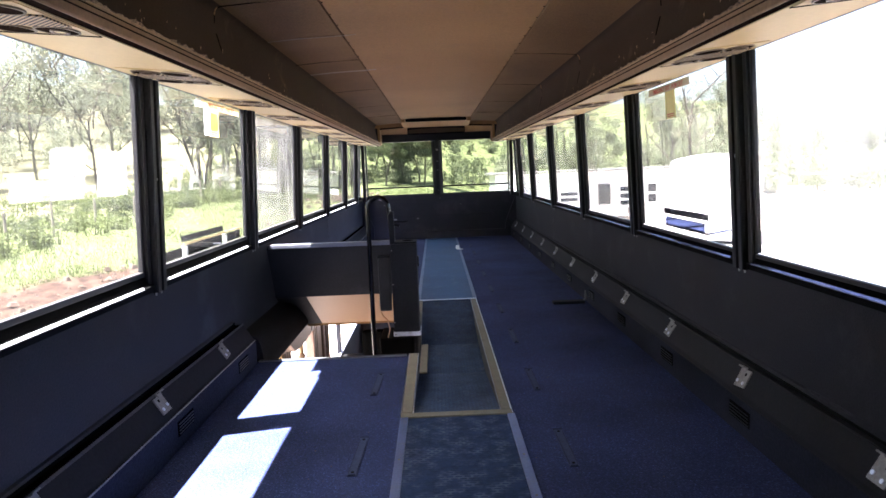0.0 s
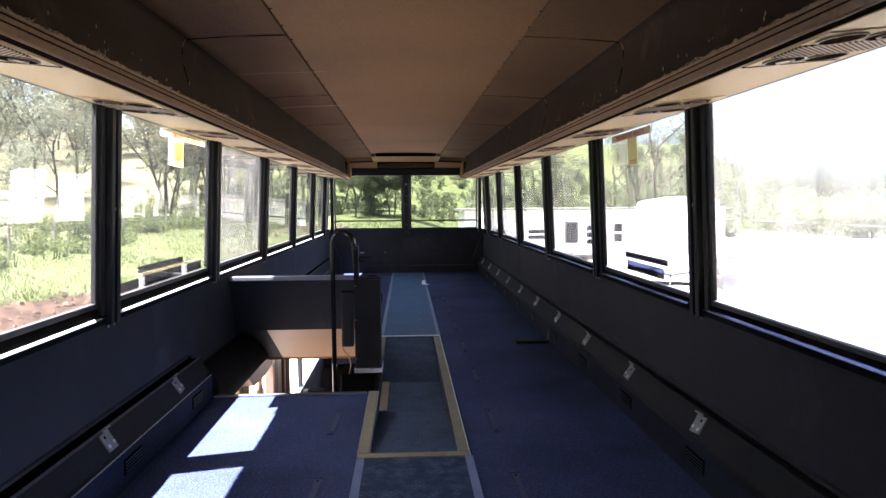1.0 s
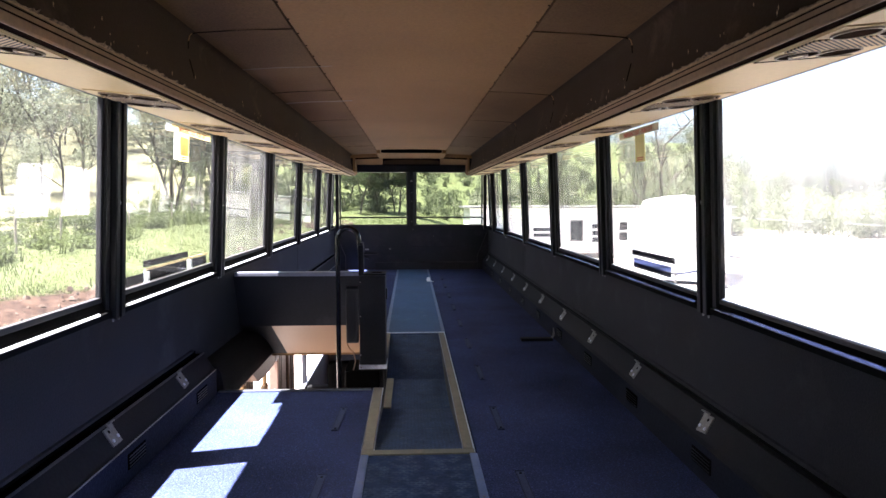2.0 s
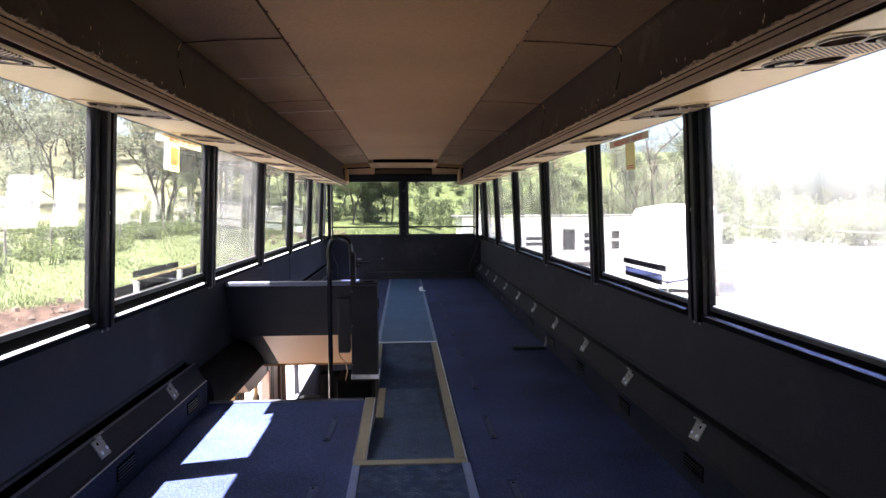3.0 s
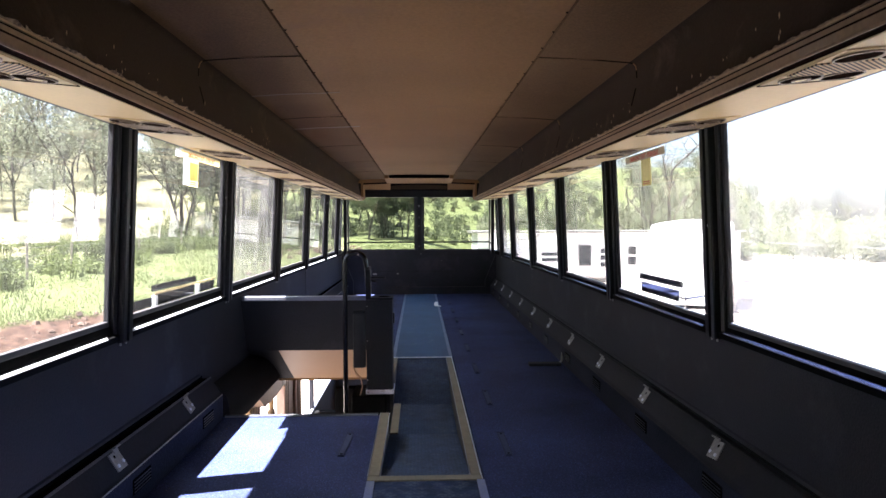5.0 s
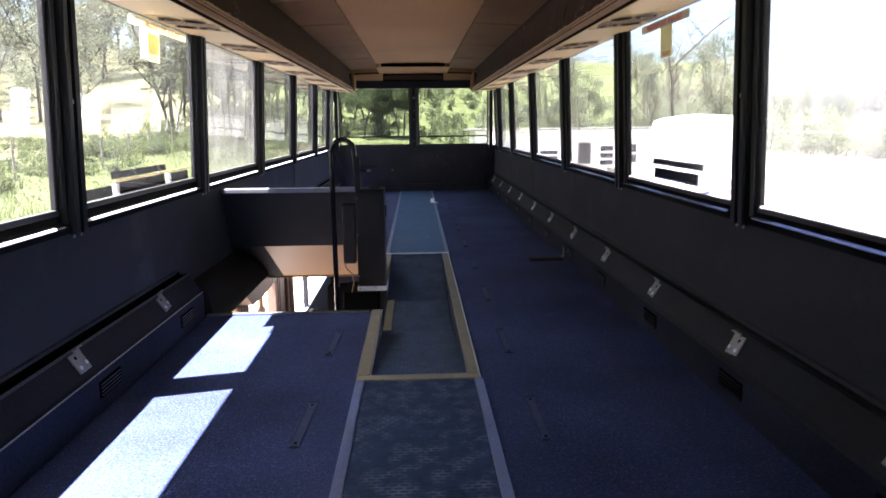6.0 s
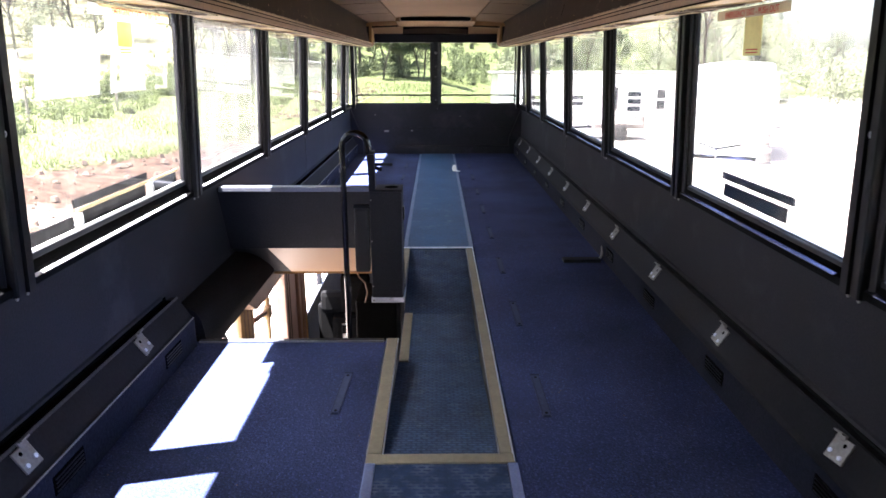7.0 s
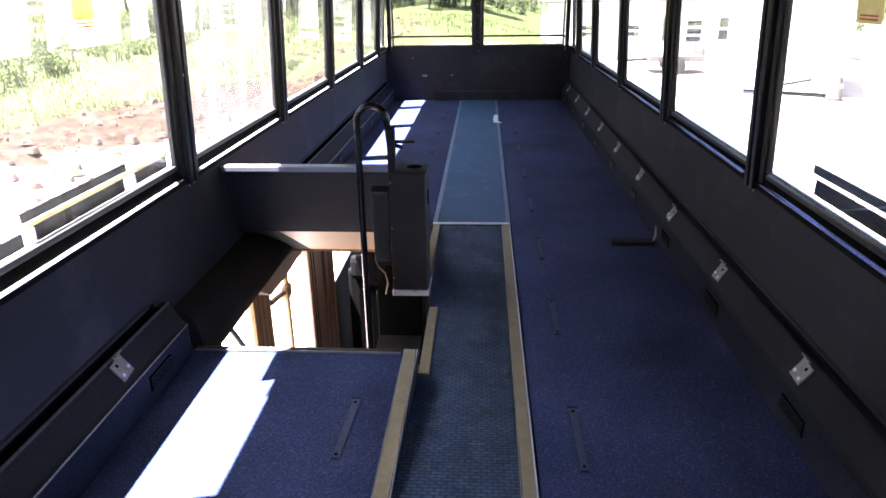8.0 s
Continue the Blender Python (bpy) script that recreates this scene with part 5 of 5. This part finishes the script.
# trees: a tapered trunk, forking limbs, and crowns of many small leaves
def gum_tree(name, height, spread, leaf, seed, leaves, density=1.0):
    rnd = random.Random(seed)
    ob = thing(name, (0, 0, 0), "tall grey-green gum tree with a thin open crown", "tree", "trees round the yard")
    wood, tips = bmesh.new(), []

    def limb(start, way, length, radius, depth):
        pts, p, d = [start], start, way
        for _ in range(5):
            d = (d + Vector((rnd.uniform(-1, 1), rnd.uniform(-1, 1), rnd.uniform(-0.3, 0.7))) * 0.16).normalized()
            p = p + d * length / 5
            pts.append(p)
        tube(wood, pts, radius, 6 if depth < 2 else 4, radius * 0.55)
        if depth >= 2:
            tips.extend(pts[2:])
        if depth < 3:
            for k in range(3 if depth else 5):
                f = rnd.uniform(0.45, 1.0) if depth else 0.42 + 0.145 * k
                q = pts[min(5, int(f * 5))]
                a = rnd.uniform(0, 2 * math.pi)
                side = Vector((math.cos(a), math.sin(a), rnd.uniform(0.3, 1.0))).normalized()
                limb(q, (d * 0.35 + side * 0.8).normalized(), length * rnd.uniform(0.42, 0.6) * (spread if not depth else 1), radius * 0.5, depth + 1)

    limb(Vector((0, 0, -0.3)), Vector((rnd.uniform(-0.06, 0.06), rnd.uniform(-0.06, 0.06), 1)), height * 0.72, height * 0.0125, 0)
    part("trunk", wood, BARK, ob)
    bm = bmesh.new()
    for t in tips:
        for _ in range(int(9 * density)):
            c = t + Vector((rnd.gauss(0, 1), rnd.gauss(0, 1), rnd.gauss(0, 0.8))) * height * 0.045
            a = Vector((rnd.uniform(-1, 1), rnd.uniform(-1, 1), rnd.uniform(-1.3, 0.2))).normalized() * leaf * rnd.uniform(0.6, 1.3)
            b = a.orthogonal().normalized() * a.length * 0.36
            bm.faces.new([bm.verts.new(c), bm.verts.new(c + a * 0.5 + b), bm.verts.new(c + a), bm.verts.new(c + a * 0.5 - b)])
    part("crown", bm, leaves, ob)
    return ob


def shrub(name, size, seed, leaf=0.12, count=700, leaves=LEAVES_PALE):
    rnd = random.Random(seed)
    ob = thing(name, (0, 0, 0), "low rounded green shrub with loose foliage", "shrub", "shrubs on the slope")
    wood = bmesh.new()
    for _ in range(6):
        a = rnd.uniform(0, 6.28)
        tube(wood, [(0, 0, -0.1), (0.2 * size * math.cos(a), 0.2 * size * math.sin(a), 0.35 * size), (0.45 * size * math.cos(a), 0.45 * size * math.sin(a), 0.7 * size)], 0.02 * size, 4, 0.006)
    part("stems", wood, BARK, ob)
    bm = bmesh.new()
    lobes = [Vector((rnd.uniform(-0.5, 0.5), rnd.uniform(-0.5, 0.5), rnd.uniform(0.2, 0.8))) * size for _ in range(9)]
    for i in range(count):
        c = lobes[i % 9] + Vector((rnd.gauss(0, 1), rnd.gauss(0, 1), rnd.gauss(0, 1))) * 0.17 * size
        c.z = abs(c.z)
        a = Vector((rnd.uniform(-1, 1), rnd.uniform(-1, 1), rnd.uniform(-0.5, 1))).normalized() * leaf * rnd.uniform(0.6, 1.3) * size ** 0.5
        b = a.orthogonal().normalized() * a.length * 0.35
        bm.faces.new([bm.verts.new(c), bm.verts.new(c + a * 0.5 + b), bm.verts.new(c + a), bm.verts.new(c + a * 0.5 - b)])
    part("foliage", bm, leaves, ob)
    return ob


rnd = random.Random(4)
kinds = [gum_tree("gum_tree", 11, 1.0, 0.17, 1, LEAVES, 2.1), gum_tree("gum_tree", 13, 0.85, 0.18, 2, LEAVES, 2.1), gum_tree("gum_tree", 8.5, 1.1, 0.16, 3, LEAVES, 1.9), gum_tree("gum_tree", 9.5, 0.95, 0.15, 5, LEAVES, 1.9)]
spots = []
for k in range(120):                     # along the slope
    d = rnd.uniform(0, 1) ** 0.8
    spots.append((-29 - 32 * d, rnd.uniform(0, 95)))
for k in range(20):                      # ahead
    spots.append((rnd.uniform(-26, -6.0), rnd.uniform(46, 66)))
small_from = len(spots)
for k in range(8):
    y = rnd.uniform(60, 80)
    spots.append((y * rnd.uniform(-0.3, -0.03), y))
small_to = len(spots)
for k in range(26):                      # behind the buildings
    y = rnd.uniform(46, 85)
    spots.append((y * rnd.uniform(0.12, 0.48), y))
for k in range(60):                      # far side of the yard
    y = rnd.uniform(60, 100)
    spots.append((y * rnd.uniform(0.46, 1.1), y))
used = set()
for i, (x, y) in enumerate(spots):
    k = i % 4
    size = rnd.uniform(0.75, 1.15) * (0.5 if small_from <= i < small_to else 0.40 if x > 0.46 * y else 0.62 if x > 3 else 1.0)
    m = pose(x, y, level(x, y) - 0.1, 0, 0, rnd.uniform(0, 360))
    if k not in used:
        used.add(k)
        kinds[k].matrix_basis = m
        continue
    t = copy_thing(kinds[k], m)
    t.scale = (size, size, size * rnd.uniform(0.9, 1.15))

bare = gum_tree("bare_tree", 9.5, 0.95, 0.12, 21, LEAVES, 0.15)
tagged(bare, "nearly bare grey tree with fine twigs behind the yard", "tree", "trees round the yard")
bare.matrix_basis = pose(14.6, 38.5, level(14.6, 38.5) - 0.1, 0, 0, 40)
# same kind of tree, with shade painted into its leaf colour
grove = gum_tree("gum_tree", 9.5, 0.8, 0.19, 5, LEAVES_SHADED, 2.6)
tagged(grove, "slender tree in the grove ahead, its green darkened for shade", "tree", "trees in the grove ahead")
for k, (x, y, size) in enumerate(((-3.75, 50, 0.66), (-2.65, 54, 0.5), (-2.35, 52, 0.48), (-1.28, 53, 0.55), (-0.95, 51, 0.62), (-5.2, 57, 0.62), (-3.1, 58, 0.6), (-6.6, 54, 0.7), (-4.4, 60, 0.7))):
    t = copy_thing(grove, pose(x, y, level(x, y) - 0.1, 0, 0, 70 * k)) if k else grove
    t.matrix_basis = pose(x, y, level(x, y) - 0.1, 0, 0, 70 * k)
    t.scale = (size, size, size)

bushes = [shrub("shrub", 1.5, 11), shrub("shrub", 1.1, 12)]
spots = [(rnd.uniform(-17.5, -12.0), rnd.uniform(8, 45)) for _ in range(64)]
for i, (x, y) in enumerate(spots):
    m = pose(x, y, level(x, y) - 0.05, 0, 0, rnd.uniform(0, 360))
    if i < 2:
        bushes[i].matrix_basis = m
        continue
    t = copy_thing(bushes[i % 2], m)
    size = rnd.uniform(0.25, 0.75)
    t.scale = (size, size, size * rnd.uniform(0.7, 1.0))


def thicket(name, label, spots, low, high, leaf, mat, count):
    """Undergrowth that nobody could count: clumps of loose leaves and thin upright stems."""
    points, faces = [], []
    for x, y in spots:
        size = rnd.uniform(low, high)
        z = level(x, y)
        for _ in range(4):
            dx, dy, h = rnd.uniform(-0.5, 0.5) * size, rnd.uniform(-0.5, 0.5) * size, rnd.uniform(0.8, 1.7) * size
            k = len(points)
            points += [(x + dx - 0.03, y + dy, z), (x + dx + 0.03, y + dy, z), (x + dx * 1.5, y + dy, z + h)]
            faces.append((k, k + 1, k + 2))
        lobes = [Vector((x + rnd.uniform(-0.8, 0.8) * size, y + rnd.uniform(-0.8, 0.8) * size, z + rnd.uniform(0.15, 1.2) * size)) for _ in range(7)]
        for i in range(count):
            c = lobes[i % 7] + Vector((rnd.gauss(0, 1), rnd.gauss(0, 1), rnd.gauss(0, 0.8))) * 0.22 * size
            c.z = max(c.z, z + 0.02)
            a = Vector((rnd.uniform(-1, 1), rnd.uniform(-1, 1), rnd.uniform(-0.6, 1))).normalized() * leaf * rnd.uniform(0.5, 1.3)
            b = a.orthogonal().normalized() * a.length * 0.34
            k = len(points)
            points += [c, c + a * 0.5 + b, c + a, c + a * 0.5 - b]
            faces.append((k, k + 1, k + 2, k + 3))
    data = bpy.data.meshes.new(name)
    data.from_pydata(points, [], faces)
    data.materials.append(mat)
    tagged(new(name, data), label, "undergrowth", "", "stuff")


thicket("undergrowth", "dull green undergrowth below the trees", [(rnd.uniform(-66, -36), rnd.uniform(0, 95)) for _ in range(190)], 0.6, 2.2, 0.24, LEAVES, 300)
thicket("grass_tufts", "tall yellow-green grass tufts on the slope", [(-12.2 - 13 * rnd.random() ** 1.6, rnd.uniform(2, 75)) for _ in range(800)], 0.25, 0.6, 0.11, BLADES, 70)
thicket("undergrowth", "grey-green scrub far up the wooded slope", [(rnd.uniform(-115, -60), rnd.uniform(0, 150)) for _ in range(200)], 1.4, 3.0, 0.75, LEAVES, 170)
thicket("undergrowth", "undergrowth behind the grove ahead, its green darkened for shade", [(y * rnd.uniform(-0.36, -0.03), y) for y in [rnd.uniform(74, 95) for _ in range(30)]], 1.0, 2.4, 0.38, LEAVES_SHADED, 380)
thicket("undergrowth", "green undergrowth behind the site building", [(y * rnd.uniform(0.10, 0.5), y) for y in [rnd.uniform(46, 72) for _ in range(80)]], 0.8, 2.1, 0.28, LEAVES, 380)
far = []
for k in range(170):
    a, d = radians(rnd.uniform(20, 50)), rnd.uniform(64, 88)
    far.append((d * math.sin(a), d * math.cos(a)))
thicket("undergrowth", "pale green scrub along the far side of the yard", far, 1.4, 3.4, 0.26, LEAVES, 420)
thicket("hillside_scrub", "yellow-green scrub and tall grass on the hillside", [(y * math.tan(radians(rnd.uniform(-18, 10))), y) for y in [rnd.uniform(52, 125) for _ in range(760)]], 0.25, 0.85, 0.2, LEAVES_PALE, 110)

# grass
bm = bmesh.new()
for _ in range(70000):
    if rnd.random() < 0.6:
        y = rnd.uniform(4, 55)
        x = -11.0 + 0.45 * min(10, max(0, y - 14)) - 10 * rnd.random() ** 1.4
    else:
        x, y = rnd.uniform(-22, 8), rnd.uniform(26, 60)
        if y - 0.9 * x < 31:
            continue
    h = rnd.uniform(0.05, 0.19) * (1.4 if noise.noise((x * 0.3, y * 0.3, 7)) > 0.1 else 0.7)
    z = level(x, y) - 0.02
    a = rnd.uniform(0, 6.28)
    w = Vector((math.cos(a), math.sin(a), 0)) * 0.013
    c = Vector((x, y, z))
    lean = Vector((rnd.uniform(-0.5, 0.5), rnd.uniform(-0.5, 0.5), 1)) * h
    bm.faces.new([bm.verts.new(c - w), bm.verts.new(c + w), bm.verts.new(c + lean)])
grass = part("grass", bm, BLADES)
tagged(grass, "long yellow-green grass on the slope", "grass", "", "stuff")

# loose stones and clods on the dirt bank
bm = bmesh.new()
for _ in range(900):
    y = rnd.uniform(3, 40)
    x = -7.6 + 0.45 * min(10, max(0, y - 14)) - 4.0 * rnd.random()
    r = 0.04 + 0.13 * rnd.random() ** 3
    m = Matrix.Translation((x, y, level(x, y) + r * 0.2)) @ Matrix.Rotation(rnd.uniform(0, 6), 4, "Z") @ Matrix.Diagonal((r * rnd.uniform(0.8, 1.6), r, r * rnd.uniform(0.5, 0.9), 1))
    corners = [Vector((rnd.uniform(0.7, 1.1) * math.cos(a), rnd.uniform(0.7, 1.1) * math.sin(a), -0.3)) for a in (0, 1.3, 2.5, 3.8, 5.1)]
    low = [bm.verts.new(m @ c) for c in corners]
    top = [bm.verts.new(m @ Vector((c.x * 0.55, c.y * 0.6, rnd.uniform(0.6, 0.95)))) for c in corners]
    bm.faces.new(top)
    for k in range(5):
        bm.faces.new((low[k], low[(k + 1) % 5], top[(k + 1) % 5], top[k]))
tagged(part("rubble", bm, RUBBLE), "loose pale stones and clods on the dirt bank", "rubble", "", "stuff")

# fence along the slope
fence = thing("fence", (-13.2, 8, level(-13.2, 8)), "old wire fence on weathered wooden posts", "fence")
tops = []
for k in range(16):
    y = 6 + 2.9 * k
    x = -13.2 + 0.15 * math.sin(k * 1.7)
    z = level(x, y)
    part("post", tube(bmesh.new(), [(x, y, z - 0.3), (x + 0.02, y, z + 0.5), (x + 0.03, y, z + 1.2 + 0.1 * math.sin(k * 2.3))], 0.05, 7, 0.042), POST_WOOD, fence)
    tops.append((x, y, z))
for h in (0.4, 0.75, 1.05):
    part("wire", tube(bmesh.new(), [(x, y, z + h) for x, y, z in tops], 0.006, 4), STEEL, fence)


# long white site building with dark windows
def building(x0, x1, y0, y1, z0, high):
    ob = thing("site_building", ((x0 + x1) / 2, y0, z0), "long low white site building with dark windows", "building")
    part("wall", boxed(x0, x1, y0, y1, z0, z0 + high), WHITE, ob)
    part("roof", boxed(x0 - 0.25, x1 + 0.25, y0 - 0.3, y1 + 0.3, z0 + high, z0 + high + 0.1), STEEL, ob)
    for x, w, low, high_to, bars in ((4.3, 1.1, 1.15, 1.75, 2), (6.55, 1.05, 1.15, 1.75, 2), (8.62, 0.70, 0.95, 2.10, 1), (9.75, 0.80, 0.85, 1.95, 3), (11.25, 0.55, 0.95, 2.05, 2), (13.4, 0.8, 0.95, 2.0, 2), (15.6, 0.8, 0.95, 2.0, 2)):
        win = part("window", boxed(x, x + w, y0 - 0.05, y0 - 0.004, z0 + low, z0 + high_to), WHITE if bars > 1 else STEEL, ob)
        step = (high_to - low) / bars
        for j in range(bars):
            part("pane", boxed(x + 0.06, x + w - 0.06, y0 - 0.06, y0 - 0.051, z0 + low + 0.06 + step * j, z0 + low + step * (j + 1) - 0.06), DARK_GLASS, win)
    return ob


building(3.15, 17.5, 36.0, 40.0, -2.15, 2.75)


# white box trailer with a rounded roof, standing askew in the yard
ob = thing("box_trailer", (8.8, 25.4, -2.15), "white box trailer with a rounded roof standing in the yard", "trailer")
askew = Matrix.Translation((8.8, 25.4, 0)) @ Matrix.Rotation(math.atan2(-1.4, 2.7), 4, "Z")


def turned(bm):
    bm.transform(askew)
    return bm


line = [(0, -1.98), (2.80, -1.98), (2.80, 0.98), (2.72, 1.12), (2.55, 1.17), (1.5, 1.22), (0.9, 1.18), (0.2, 1.06), (0.05, 0.99), (0, 0.88)]
part("body", turned(prism(bmesh.new(), line, "y", 0.0, 4.6)), WHITE, ob)
part("nose", turned(boxed(2.81, 3.06, 0.3, 2.6, -1.40, 0.32, bevel=0.05)), WHITE, ob)
for u in (0.95, 1.88):
    part("seam", turned(boxed(u, u + 0.012, -0.004, 0.01, -1.44, 1.10)), STEEL, ob)
part("corner_trim", turned(boxed(2.775, 2.803, -0.012, 0.02, -1.45, 0.95)), ALLOY, ob)
part("chassis", turned(boxed(0.1, 2.7, 0.1, 4.5, -2.08, -1.985)), BLACK, ob)
part("drawbar", turned(tube(bmesh.new(), [(0.6, 0.2, -1.58), (1.4, -1.3, -1.62), (2.2, 0.2, -1.58)], 0.045, 8)), BLACK, ob)
part("jockey_stand", turned(tube(bmesh.new(), [(1.4, -1.25, -1.2), (1.4, -1.25, -2.13)], 0.035, 8)), STEEL, ob)
for u in (0.12, 2.45):
    for v in (2.0, 3.0):
        wheel = part("wheel", turned(disc(bmesh.new(), (u, v, -1.78), 0.37, 0.22, "x", 20)), TYRE, ob)
        part("rim", turned(disc(bmesh.new(), (u - 0.012, v, -1.78), 0.2, 0.01, "x", 14)), ALLOY, wheel)
TRAY = material("weathered_tray_steel", (0.115, 0.105, 0.098), 0.7, grain=20, patch=2, vary=0.35, bump=0.2, stain=(0.10, 0.065, 0.045), stain_at=0.55)
BAND = material("faded_band_plastic", (0.36, 0.27, 0.26), 0.6, vary=0.15, bump=0)
# small tray trailer
ob = thing("tray_trailer", (8.0, 31.5, -2.15), "small rusty tray trailer parked by the building", "trailer")
part("tray", boxed(7.0, 9.2, 30.8, 32.3, -1.65, -1.42, bevel=0.02), TRAY, ob)
part("drawbar", tube(bmesh.new(), [(7.0, 31.5, -1.6), (5.8, 31.5, -1.65)], 0.05, 8), BLACK, ob)
for y in (30.62, 32.32):
    part("wheel", disc(bmesh.new(), (8.1, y, -1.82), 0.33, 0.18, "y", 18), TYRE, ob)
part("headboard", boxed(9.12, 9.2, 30.85, 32.25, -1.418, -1.12), TRAY, ob)
# striped bollard
ob = thing("bollard", (11.15, 23.75, -2.15), "pale striped plastic bollard on a flat base", "bollard")
part("base", boxed(10.9, 11.4, 23.5, 24.0, -2.15, -2.08, bevel=0.02), BLACK, ob)
part("cone", tube(bmesh.new(), [(11.15, 23.75, -2.08), (11.15, 23.75, -1.1)], 0.24, 16, 0.12), TRAY, ob)
for z in (-1.75, -1.4):
    part("band", tube(bmesh.new(), [(11.15, 23.75, z), (11.15, 23.75, z + 0.12)], 0.215 + (-1.75 - z) * 0.12, 16), BAND, ob)
